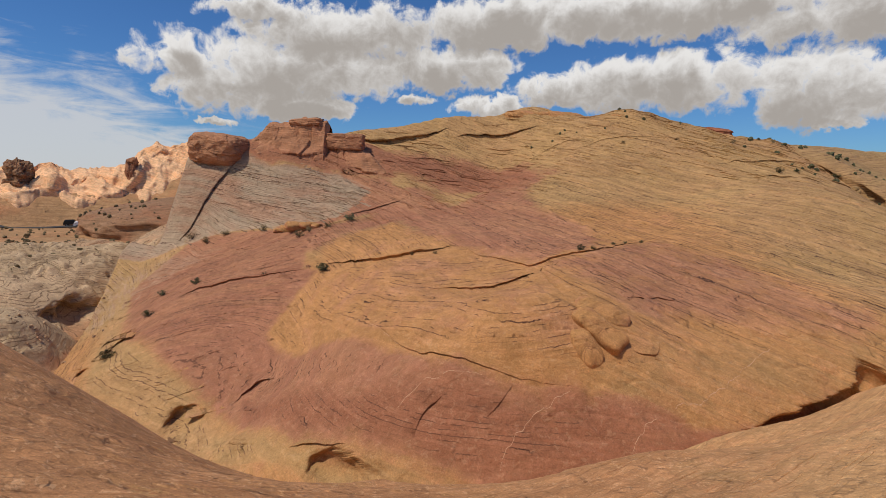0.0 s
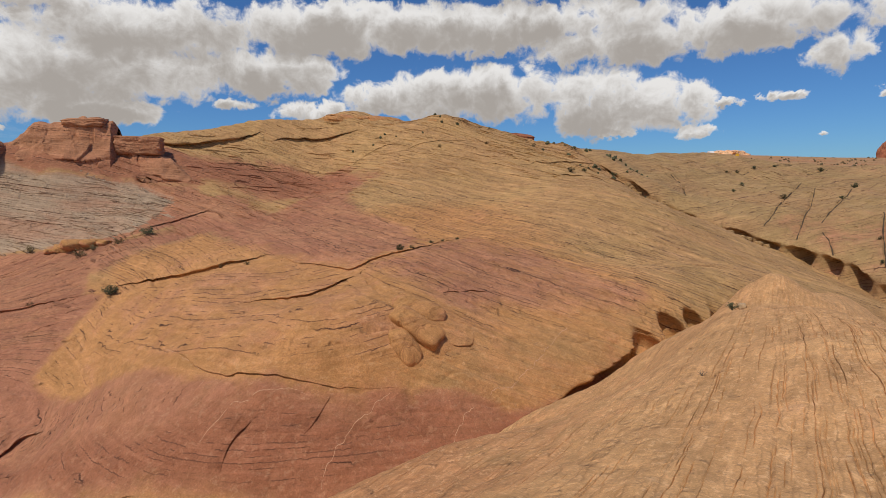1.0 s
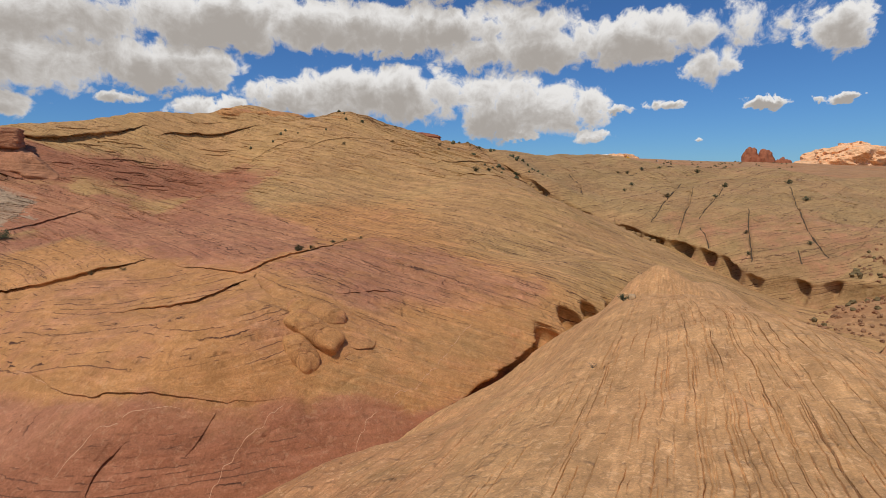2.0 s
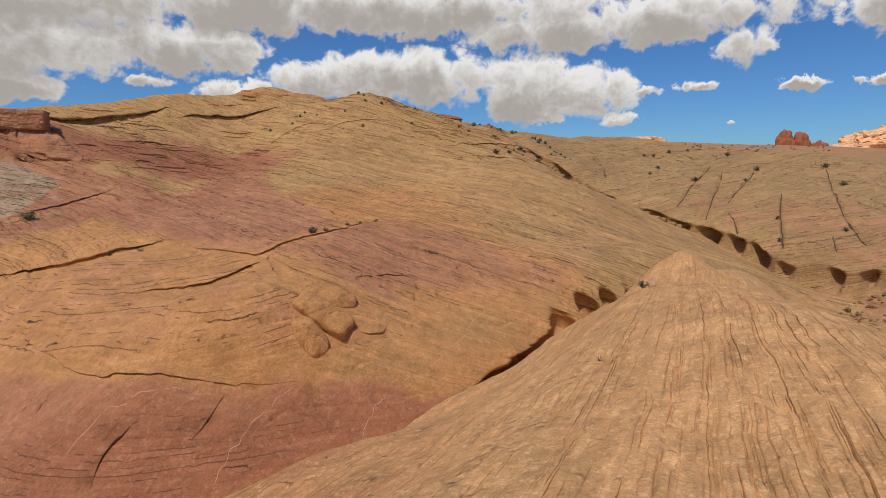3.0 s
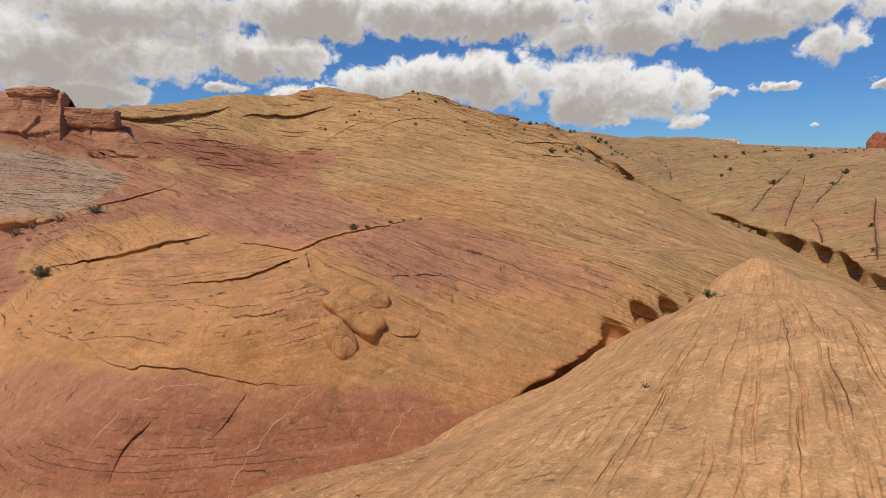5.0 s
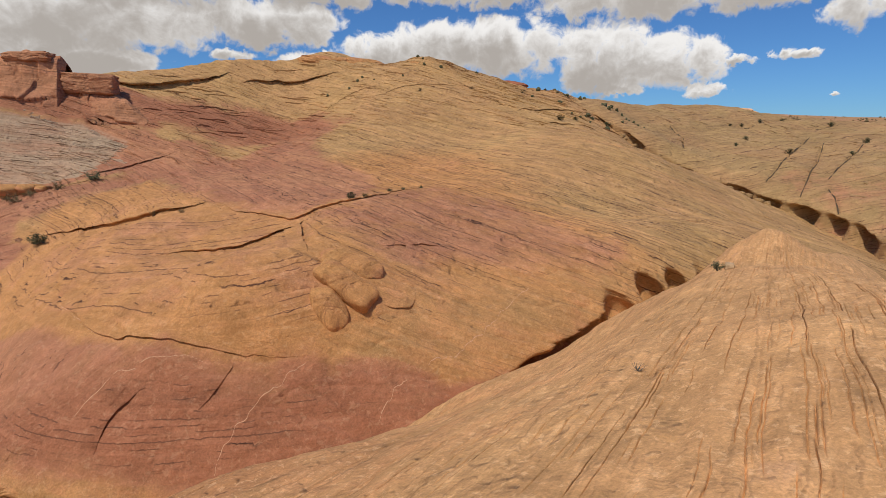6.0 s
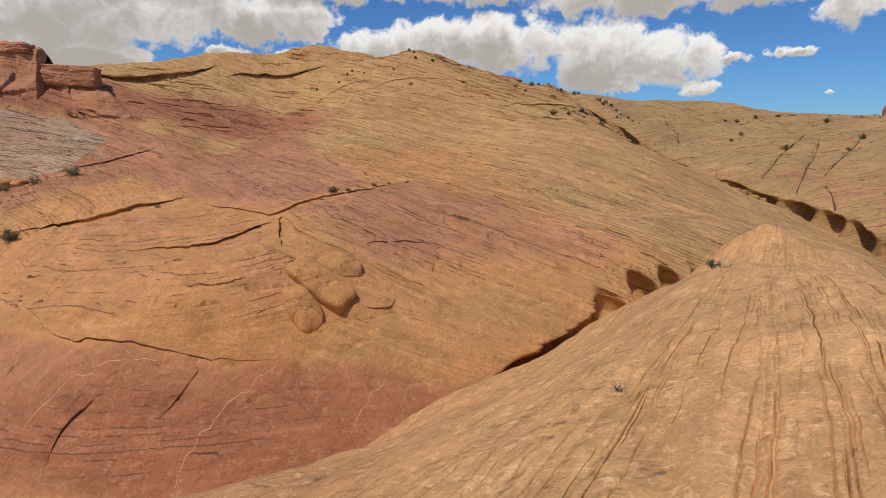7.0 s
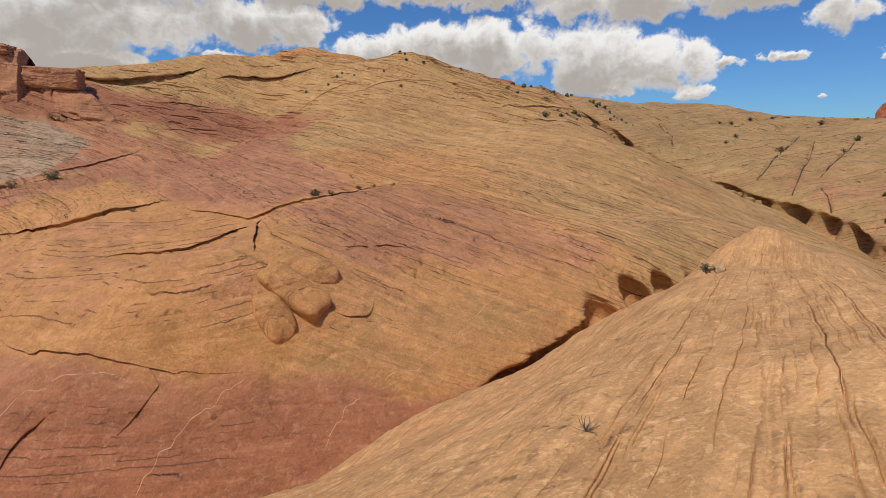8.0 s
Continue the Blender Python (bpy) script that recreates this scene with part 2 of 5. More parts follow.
rock_cap = sandstone("red_caprock", (0.44, 0.21, 0.115), (0.36, 0.15, 0.085), (0.48, 0.27, 0.16), (0.12, -0.05, 1.0), 0.16, 1.6, False, 0.7, 0.8, 0.15, 0.25, 0.9)
rock_pale = sandstone("pale_layered_sandstone", (0.52, 0.36, 0.22), (0.42, 0.19, 0.11), (0.58, 0.46, 0.34), (0.15, -0.3, 1.0), 0.25, 2.2, False, 0.7, 0.8, 0.3, 0.4)
rock_valley = sandstone("swirled_pale_sandstone", (0.50, 0.355, 0.225), (0.46, 0.25, 0.14), (0.62, 0.48, 0.34), (0.30, -0.25, 1.0), 0.2, 2.2, True, 0.95, 0.8, 0.35, 0.3, 1.2)
# full sun on the far rock is put into this brightened colour
rock_sunlit_orange = sandstone("sunlit_orange_sandstone", (0.88, 0.53, 0.31), (0.80, 0.38, 0.17), (0.88, 0.68, 0.50), (0.3, 0.2, 1.0), 0.08, 0.7, False, 0.6, 0.3, 0.8, 0.5)
rock_red = sandstone("dark_red_sandstone", (0.36, 0.13, 0.07), (0.28, 0.095, 0.055), (0.44, 0.22, 0.13), (0.05, -0.05, 1.0), 0.4, 1.6, False, 0.7, 1.0, 0.2, 0.3)
# brown rock and scrub, darkened as well for cloud shadow over the valley
rock_brown = sandstone("cloud_shaded_brown_scrub", (0.31, 0.175, 0.10), (0.30, 0.13, 0.068), (0.46, 0.31, 0.20), (0.1, 0.1, 1.0), 0.2, 1.0, False, 0.8, 0.5, 0.4, 0.3)

def simple(name, colour, rough=0.8, metal=0.0, vary=0.25, scale=3.0):
    m, t, b = shell(name, rough)
    b.inputs["Metallic"].default_value = metal
    f = noise_node(t, place(t), scale, 5, 0.6)
    t.links.new(mix_rgb(t, f, tuple((1 - vary) * a for a in colour), tuple((1 + vary) * a for a in colour)), b.inputs["Base Color"])
    return m


vein_stone = simple("pale_calcite_vein", (0.54, 0.32, 0.20), 0.9, 0, 0.25, 2.0)
sand = sandstone("desert_sand", (0.42, 0.24, 0.12), (0.40, 0.18, 0.085), (0.46, 0.32, 0.18), (0.1, 0.1, 1.0), 0.1, 0.4, False, 0.4, 0.25, 0.6, 0.4)
dark_strip = simple("dark_strip", (0.085, 0.058, 0.036), 0.95, 0, 0.4, 1.5)
asphalt = simple("asphalt", (0.06, 0.055, 0.055), 0.9, 0, 0.15, 2.0)
leaf_sage = simple("sage_scrub", (0.15, 0.115, 0.06), 0.85, 0, 0.4, 3.0)
leaf_dark = simple("sage_leaf", (0.085, 0.085, 0.042), 0.8, 0, 0.35, 9.0)
leaf_dry = simple("dry_brush", (0.17, 0.125, 0.06), 0.85, 0, 0.35, 9.0)
twig_bark = simple("grey_twig", (0.12, 0.10, 0.08), 0.9, 0, 0.3, 20.0)
paint_white = simple("white_car_paint", (0.8, 0.8, 0.8), 0.3, 0, 0.03, 1.0)
glass_dark = simple("dark_car_glass", (0.02, 0.025, 0.03), 0.1, 0, 0.1, 1.0)
rubber = simple("tyre_rubber", (0.02, 0.02, 0.02), 0.8, 0, 0.2, 4.0)
sign_yellow = simple("yellow_sign_paint", (0.75, 0.42, 0.03), 0.5, 0, 0.05, 2.0)
steel = simple("galvanised_steel", (0.35, 0.35, 0.35), 0.45, 0.8, 0.1, 8.0)


# ---- tools for forms ----
def weights(nodes, q):
    nodes = np.array(nodes, float)
    q = np.clip(q, nodes[0], nodes[-1])
    n = len(nodes)
    i = np.clip(np.searchsorted(nodes, q) - 1, 0, n - 2)
    h = nodes[i + 1] - nodes[i]
    u = (q - nodes[i]) / h
    slope = np.zeros((n, n))
    for k in range(n):
        a, b = max(k - 1, 0), min(k + 1, n - 1)
        slope[k, b] += 1 / (nodes[b] - nodes[a])
        slope[k, a] -= 1 / (nodes[b] - nodes[a])
    m = (h * (u**3 - 2 * u**2 + u))[:, None] * slope[i] + (h * (u**3 - u**2))[:, None] * slope[i + 1]
    r = np.arange(len(q))
    m[r, i] += 2 * u**3 - 3 * u**2 + 1
    m[r, i + 1] += -2 * u**3 + 3 * u**2
    return m


def loft(a_nodes, b_nodes, table, a, b):
    """Heights lofted smoothly through sections."""
    return np.einsum("ia,ab,ib->i", weights(a_nodes, a), np.array(table), weights(b_nodes, b))


def step(x, low, high):
    u = np.clip((x - low) / (high - low), 0, 1)
    return u * u * (3 - 2 * u)


def grain(x, y, z=0.0, seed=0):
    """Smooth value noise in -1..1."""
    x, y = np.asarray(x, float), np.asarray(y, float)
    z = np.zeros_like(x) + z
    ix, iy, iz = (np.floor(v).astype(np.int64) for v in (x, y, z))
    fx, fy, fz = x - ix, y - iy, z - iz
    fx, fy, fz = (f * f * f * (f * (f * 6 - 15) + 10) for f in (fx, fy, fz))

    def corner(a, b, c):
        h = (ix + a) * 374761393 + (iy + b) * 668265263 + (iz + c) * 2147483647 + seed * 1274126177
        h = (h ^ (h >> 13)) * 1274126177 & 0x7FFFFFFF
        return ((h ^ (h >> 16)) & 0xFFFF) / 32767.5 - 1

    def line(b, c):
        return corner(0, b, c) * (1 - fx) + corner(1, b, c) * fx

    def face(c):
        return line(0, c) * (1 - fy) + line(1, c) * fy

    return face(0) * (1 - fz) + face(1) * fz


def fbm(x, y, z=0.0, octaves=4, seed=0, gain=0.5):
    total, size = 0, 1.0
    for k in range(octaves):
        total = total + size * grain(x * 2**k, y * 2**k, np.asarray(z) * 2**k, seed + k)
        size *= gain
    return total


def from_line(x, y, points):
    """Distance to a polyline, and how far along it (0..1)."""
    best = np.full(len(x), 1e9)
    along = np.zeros(len(x))
    p = np.array(points, float)
    n = len(p) - 1
    for k in range(n):
        a, d = p[k], p[k + 1] - p[k]
        u = np.clip(((x - a[0]) * d[0] + (y - a[1]) * d[1]) / max(d @ d, 1e-9), 0, 1)
        e = np.hypot(x - a[0] - u * d[0], y - a[1] - u * d[1])
        closer = e < best
        best = np.where(closer, e, best)
        along = np.where(closer, (k + u) / n, along)
    return best, along


def inside(x, y, polygon, soft):
    """1 inside a closed outline, 0 outside, with a soft border of that width."""
    p = np.array(polygon, float)
    d, _ = from_line(x, y, list(p) + [p[0]])
    c = np.zeros(len(x), bool)
    for k in range(len(p)):
        (ax, ay), (bx, by) = p[k], p[(k + 1) % len(p)]
        c ^= ((ay > y) != (by > y)) & (x < (bx - ax) * (y - ay) / (by - ay + 1e-12) + ax)
    return np.clip(0.5 + np.where(c, d, -d) / soft, 0, 1)


def sheet(name, x, y, z, material, zone=None, parent=None, beds=None):
    """A grid of points (rows, columns) as one smooth mesh."""
    rows, cols = z.shape
    me = bpy.data.meshes.new(name)
    me.vertices.add(rows * cols)
    me.vertices.foreach_set("co", np.stack([x, y, z], -1).ravel())
    k = np.arange(rows * cols).reshape(rows, cols)
    quads = np.stack([k[:-1, :-1], k[:-1, 1:], k[1:, 1:], k[1:, :-1]], -1).reshape(-1, 4)
    me.loops.add(quads.size)
    me.loops.foreach_set("vertex_index", quads.ravel())
    me.polygons.add(len(quads))
    me.polygons.foreach_set("loop_start", np.arange(0, quads.size, 4))
    me.polygons.foreach_set("use_smooth", np.ones(len(quads), bool))
    for key, values in (("zone", zone), ("beds", beds)):
        if values is not None:
            layer = me.color_attributes.new(key, "FLOAT_COLOR", "POINT")
            layer.data.foreach_set("color", np.concatenate([values.reshape(-1, 3), np.ones((rows * cols, 1))], 1).ravel())
    me.materials.append(material)
    me.update()
    me.validate()
    ob = new(name, me)
    if parent is not None:
        ob.parent = parent
    return ob


def part(name, bm, material, parent=None, label="", smooth=False):
    me = bpy.data.meshes.new(name)
    bm.to_mesh(me)
    bm.free()
    me.materials.append(material)
    if smooth:
        me.polygons.foreach_set("use_smooth", np.ones(len(me.polygons), bool))
    ob = new(name, me)
    ob.parent = parent
    if label:
        tagged(ob, label)
    return ob


def blocky(size, seed, detail=6, bed=1.2, joint=2.2, jut=0.5, power=7.0, rough=0.06):
    """A jointed mass of rock: beds and upright joints set back and forth, standing on z = 0."""
    bm = bmesh.new()
    bmesh.ops.create_icosphere(bm, subdivisions=detail, radius=1.0)
    co = np.array([v.co for v in bm.verts])
    co = co * (1 / (np.abs(co) ** power).sum(1) ** (1 / power))[:, None]
    co = co * (1 + rough * fbm(co[:, 0] * 1.7 + seed * 3.3, co[:, 1] * 1.7, co[:, 2] * 1.7, 4, seed))[:, None] * np.array(size) / 2
    x, y, z = co.T
    wave = 0.25 * bed * fbm(x * 0.3, y * 0.3, z * 0.1, 3, seed + 1)
    layer = np.floor((z + wave + 0.1 * x) / bed)
    turned = x * math.cos(seed) + y * math.sin(seed)
    across = y * math.cos(seed) - x * math.sin(seed)
    cell = np.floor(turned / joint + 0.4 * np.sin(layer * 2.1) + 0.15 * grain(x, y, z, seed + 2))
    cell2 = np.floor(across / (1.3 * joint) + 0.3 * np.cos(layer * 1.7))
    out = np.sin(layer * 12.9898 + cell * 78.233 + cell2 * 37.719 + seed) * 43758.5453
    out = (out - np.floor(out) - 0.5) * jut + 0.35 * jut * np.sin(layer * 2.4 + seed)
    r = np.hypot(x, y) + 0.3
    co[:, 0] += x / r * out
    co[:, 1] += y / r * out
    co[:, 2] += 0.3 * out * (z > 0.25 * size[2]) + size[2] * 0.5
    co += 0.06 * jut * np.stack([grain(x * 3, y * 3, z * 3, seed + k) for k in (5, 6, 7)], -1)
    for v, c in zip(bm.verts, co):
        v.co = c
    return bm


def boulder(size, seed, detail=4, rough=0.22, freq=1.3, squash=0.0):
    """A weathered lump of rock as a bmesh, standing on z = 0."""
    bm = bmesh.new()
    bmesh.ops.create_icosphere(bm, subdivisions=detail, radius=1.0)
    co = np.array([v.co for v in bm.verts])
    n = fbm(co[:, 0] * freq + seed * 7.1, co[:, 1] * freq, co[:, 2] * freq, 5, seed)
    bedn = grain(co[:, 0] * 0.6 + seed, co[:, 1] * 0.6, co[:, 2] * 5.0 + seed, seed + 9)
    k = 1 + rough * n + 0.05 * bedn
    if squash:
        k *= 1 / (np.abs(co) ** squash).sum(1) ** (1 / squash)
    co = co * k[:, None] * np.array(size) / 2
    co[:, 2] += size[2] * 0.42
    for v, c in zip(bm.verts, co):
        v.co = c
    return bm

# ---- the lie of the land ----
HX, HY = [-30, -18, -9, -2, 5, 12, 22, 34, 50, 66], [14, 18, 22, 28, 36, 47, 58, 66, 74]
RS, RN = [-14, -8, -3, 2, 7, 12, 18, 24, 28, 34], [-14, -6, -2, 1, 4, 7, 10, 13, 18]
DX, DY = [38, 46, 54, 62, 72, 84, 98, 116], [16, 24, 32, 40, 50, 62, 78, 96]
# heights along the sections: main hill, near ridge (along and across its crest), dome beyond the ravine
HILL = [
    [-18.7, -17.5, -16.4, -16.4, -15.7, -12.6, -8.0, -4.7, -3.7],
    [-17.9, -16.8, -15.9, -14.9, -10.7, -7.2, -2.9, 6.0, 4.0],
    [-16.8, -15.0, -12.8, -11.5, -9.0, -4.6, -1.7, 4.8, 7.6],
    [-14.3, -11.3, -7.9, -5.5, -4.3, -3.5, -1.2, 3.9, 8.9],
    [-12.8, -9.0, -4.1, -4.5, -2.9, -1.9, -0.7, 3.3, 10.3],
    [-11.5, -7.9, -4.6, -2.7, -2.4, -0.3, 1.4, 3.5, 10.2],
    [-11.1, -7.8, -4.4, -3.4, -1.3, 0.8, 5.5, 9.1, 11.0],
    [-12.0, -10.6, -5.5, -4.3, -0.1, 2.3, 6.4, 9.0, 7.7],
    [-9.1, -9.7, -9.2, -7.7, -5.2, -1.5, 5.3, 3.0, 5.1],
    [-9.7, -11.3, -11.5, -10.4, -8.5, -4.6, -0.7, 1.4, 3.0],
]
RIDGE = [
    [0.51, 0.56, 0.58, 0.73, 0.92, 0.33, -1.32, -3.46, -7.88],
    [0.18, 0.53, 0.74, 0.90, 1.10, 1.18, 0.38, -2.20, -8.79],
    [-0.26, 0.27, 0.58, 0.62, 0.32, 0.28, 1.07, -2.51, -10.27],
    [-1.01, -0.38, -0.25, -0.62, -1.68, -2.60, -4.19, -7.10, -13.54],
    [-2.46, -1.38, -1.31, -1.79, -3.18, -4.86, -7.84, -11.35, -15.16],
    [-5.06, -2.52, -1.25, -2.27, -4.08, -7.00, -9.23, -11.54, -15.44],
    [-7.19, -4.15, -2.19, -2.48, -5.41, -7.00, -9.47, -11.23, -14.82],
    [-8.60, -5.60, -3.71, -3.46, -5.44, -8.37, -10.55, -13.26, -16.01],
    [-9.21, -6.40, -3.56, -3.16, -7.26, -8.25, -12.07, -13.26, -17.25],
    [-9.80, -6.69, -4.24, -7.15, -6.92, -8.78, -11.53, -15.31, -17.38],
]
DOME = [
    [-13.3, -10.1, -6.4, -1.9, 3.8, 7.0, 7.5, 6.1],
    [-9.5, -7.9, -6.1, -3.3, 1.6, 6.4, 7.3, 6.4],
    [-6.2, -5.6, -4.6, -2.5, 0.0, 5.4, 7.2, 6.2],
    [-4.0, -3.6, -2.0, -1.6, 0.8, 5.4, 7.1, 6.2],
    [-4.1, -2.8, -1.3, -0.2, 1.4, 5.5, 7.0, 6.1],
    [-5.3, -2.7, -0.5, 0.9, 2.5, 5.1, 6.2, 5.3],
    [-6.6, -3.0, -0.1, 1.8, 3.5, 3.6, 4.5, 4.9],
    [-6.1, -3.1, -0.4, 1.3, 2.1, 2.4, 2.7, 3.1],
]
# the foot of the dome, along which the ravine runs
FOOT = [(40, 64), (45.5, 52), (49, 46.5), (50.5, 43.5), (52, 38), (52.8, 33.5), (52, 28.9), (50.5, 24), (52, 20), (54, 17), (60, 8)]


def hill_height(x, y):
    z = loft(HX, HY, HILL, x, y)
    z = z + 1.0 * np.exp(-(((x - 16.3) / 3.2) ** 2) - ((y - 73.2) / 3) ** 2) + 1.1 * np.exp(-(((x - 27.9) / 4) ** 2) - ((y - 64.2) / 3) ** 2)
    start = 54.6 + 0.42 * np.maximum(-16.7 - x, 0)
    hold = step(y, start, start + 3.5) * step(y, 76, 70) * step(x, -16, -19)
    z = z + hold * (np.maximum(z, loft(HX, HY, HILL, 0 * x - 18.0, y) - 0.1 * (-18 - x)) - z) - 2.6 * hold * np.maximum(-27.0 - x, 0)
    edge = np.maximum(-28.5 - 0.26 * (y - 42), -33.0)
    return z - 0.35 * np.maximum(y - 75, 0) - 2.2 * np.maximum(edge - x, 0)


def ridge_height(x, y):
    c, s = math.cos(radians(34)), math.sin(radians(34))
    a, b = x * c + y * s, -x * s + y * c
    swell = 0.5 * np.exp(-(((a - 8.6) / 2.4) ** 2) - ((b - 4.9) / 1.4) ** 2) + 0.25 * np.exp(-(((a - 0.6) / 1.5) ** 2) - ((b - 9.1) / 1.2) ** 2) + 0.1 * np.exp(-(((a - 11.5) / 2.0) ** 2) - ((b - 1.0) / 2.0) ** 2)
    return loft(RS, RN, RIDGE, a, b) + swell - 1.1 * np.maximum(b - 18, 0) - 0.5 * np.maximum(a - 34, 0) - 0.2 * np.maximum(-14 - b, 0)


def ground_height(x, y):
    r = np.hypot(x, y)
    bearing = np.degrees(np.arctan2(x, y))
    z = -14.5 + 0.5 * fbm(x * 0.03, y * 0.03, 0, 4, 40)
    left = step(bearing, -5, -15) * step(r, 192, 210)
    z = z + left * 9.5
    right = step(bearing, 22, 48) * step(np.abs(bearing - 80), 60, 40) * step(r, 72, 105)
    z = z + right * (17.0 - 0.35 * np.clip(bearing - 50, 0, 25) + np.minimum(np.maximum(r - 105, 0) * 0.062, 14.0))
    back = step(r, 85, 105) * step(np.abs(bearing - 12), 40, 30)
    z = np.maximum(z, z + back * 14 * (1 - right))
    flat = np.exp(-(((x - 53) / 13) ** 2 + ((y - 13) / 12) ** 2))
    return z + 6.9 * flat


# ---- ground ----
ring = np.concatenate([np.linspace(1, 60, 40), np.geomspace(62, 4000, 150)])
turn = np.linspace(0, 2 * math.pi, 361)
rr, tt = np.meshgrid(ring, turn, indexing="ij")
gx, gy = rr * np.sin(tt), rr * np.cos(tt)
gz = ground_height(gx.ravel(), gy.ravel()).reshape(gx.shape)
tagged(sheet("ground", gx, gy, gz, sand), "flat reddish desert sand with sparse scrub", "ground", kind="structure")


def relief(x, y, z, seed, turn=0.6):
    """Weathering on a rock surface: swells, bedding ledges and grooves."""
    c, s = math.cos(turn), math.sin(turn)
    a, b = x * c + y * s, -x * s + y * c
    swell = 0.28 * fbm(x * 0.13, y * 0.13, 0, 3, seed)
    warp = 0.5 * fbm(x * 0.2, y * 0.2, 0, 2, seed + 5)
    ledge = grain(a * 0.09, b * 0.9 + warp, z * 0.7, seed + 11)
    groove = 1 - np.abs(grain(a * 0.16 + warp, b * 1.9 + warp, z * 1.1, seed + 21))
    return swell + 0.09 * ledge - 0.07 * np.maximum(groove - 0.82, 0) / 0.18 + 0.03 * fbm(x * 1.1, y * 1.1, z, 3, seed + 31)



def crack(z, x, y, line, depth, width):
    """Cut a tapering joint along a line on the plan."""
    d, along = from_line(x, y, line)
    wander = 0.35 * width * grain(x * 1.3, y * 1.3, 0, 77)
    taper = np.minimum(1, 6 * np.minimum(along, 1 - along) + 0.15)
    return z - depth * taper * np.exp(-(((d + wander) / width) ** 2))


def ledge(z, x, y, line, drop, rise=2.2, fall=1.6):
    """A broken bed edge: the upper side overrides the lower one along a line drawn with uphill on its left."""
    p = np.array(line, float)
    d, along = from_line(x, y, line)
    k = np.clip((along * (len(p) - 1)).astype(int), 0, len(p) - 2)
    e = p[k + 1] - p[k]
    side = np.sign(e[:, 0] * (y - p[k][:, 1]) - e[:, 1] * (x - p[k][:, 0]))
    taper = np.clip(np.sin(np.pi * np.clip(along, 0.0, 1.0)), 0, 1) ** 1.2
    over = step(side * d, 0.3 * drop, 0.3 * drop + 0.3)
    return z + drop * taper * (over * 0.15 * np.exp(-((d / rise) ** 2)) - (1 - over) * 0.8 * np.exp(-((d / fall) ** 2)))


def hollow(x, y, z, centre, radius, shove):
    """Push a pocket into a face."""
    r = np.sqrt(((x - centre[0]) / radius[0]) ** 2 + ((y - centre[1]) / radius[1]) ** 2 + ((z - centre[2]) / radius[2]) ** 2)
    r = r + 0.3 * fbm(x * 0.8, y * 0.8, z * 0.8, 3, 55)
    w = step(r, 1.5, 0.3)
    return x + w * shove[0], y + w * shove[1], z + w * shove[2]


# ---- main hill ----
LEDGES = [
    ([(-8.4, 42.6), (-6.2, 42.4), (-4.4, 41.2), (-2.6, 39.2), (-0.8, 37.4), (0.8, 36.4), (2.0, 36.3), (3.2, 36.9)], 0.55),
    ([(0.8, 28.6), (2.4, 28.4), (4.4, 28.4), (6.0, 28.2), (7.2, 28.6), (7.6, 29.2)], 0.3),
    ([(-10.5, 71.0), (-6.3, 70.6), (-4.1, 70.7), (-0.6, 71.2), (2.6, 71.7), (5.0, 72.4)], 1.7),
    ([(5.5, 71.0), (8.0, 71.5), (10.7, 71.6), (13.8, 71.0), (17.5, 69.7)], 1.3),
    ([(-26.8, 58.6), (-25.2, 59.4), (-23.2, 61.2), (-21.6, 62.8), (-20.2, 64.2)], 1.0),
    ([(-7.9, 55.2), (-5.6, 56.6), (-2.5, 57.9), (-0.7, 58.9)], 0.35),
    ([(30.0, 50.5), (35.0, 51.5), (39.0, 52.0), (43.0, 52.6)], 0.35),
    ([(18.0, 59.5), (22.0, 59.9), (26.0, 59.3), (30.0, 58.0)], 0.2),
    ([(12.5, 62.5), (16.0, 63.5), (19.0, 62.6), (21.0, 61.0)], 0.22),
    ([(-1.5, 66.5), (3.0, 67.2), (7.0, 66.8)], 0.35),
    ([(33.5, 47.2), (35.0, 47.4), (37.0, 47.5)], 0.35),
]
JOINTS = [
    ([(3.2, 36.9), (4.4, 33.9), (6.1, 31.7), (7.2, 30.2), (8.2, 30.3), (10.0, 30.2), (11.3, 30.5), (13.9, 32.0), (16.8, 33.3)], 0.18, 0.16),
    ([(7.0, 22.5), (7.0, 23.7), (7.1, 25.5), (7.4, 28.1), (7.2, 29.9)], 0.2, 0.18),
    ([(-3.0, 28.0), (-1.4, 25.1), (-0.4, 23.4), (0.7, 22.1), (1.7, 21.3), (3.3, 20.4), (4.5, 19.9), (5.6, 19.6), (6.7, 19.3)], 0.14, 0.12),
    ([(0.0, 19.5), (0.4, 20.0), (0.9, 20.2), (1.5, 20.3)], 0.14, 0.13),
    ([(3.0, 19.3), (3.4, 19.4), (3.7, 19.5), (4.1, 19.8)], 0.1, 0.12),
    ([(-10.8, 29.8), (-10.0, 30.6), (-9.5, 31.1), (-8.4, 30.8)], 0.3, 0.25),
    ([(-20.1, 43.6), (-18.6, 44.5), (-16.6, 44.5), (-12.5, 43.5), (-8.4, 42.8)], 0.25, 0.3),
    ([(9.3, 20.4), (9.8, 20.2), (10.5, 20.3), (10.7, 20.7)], 0.12, 0.12),
    ([(10.0, 23.6), (12.0, 23.9), (13.2, 23.7)], 0.1, 0.12),
    ([(-5.6, 21.9), (-4.7, 21.5), (-3.6, 20.9), (-2.6, 20.4)], 0.2, 0.16),
]
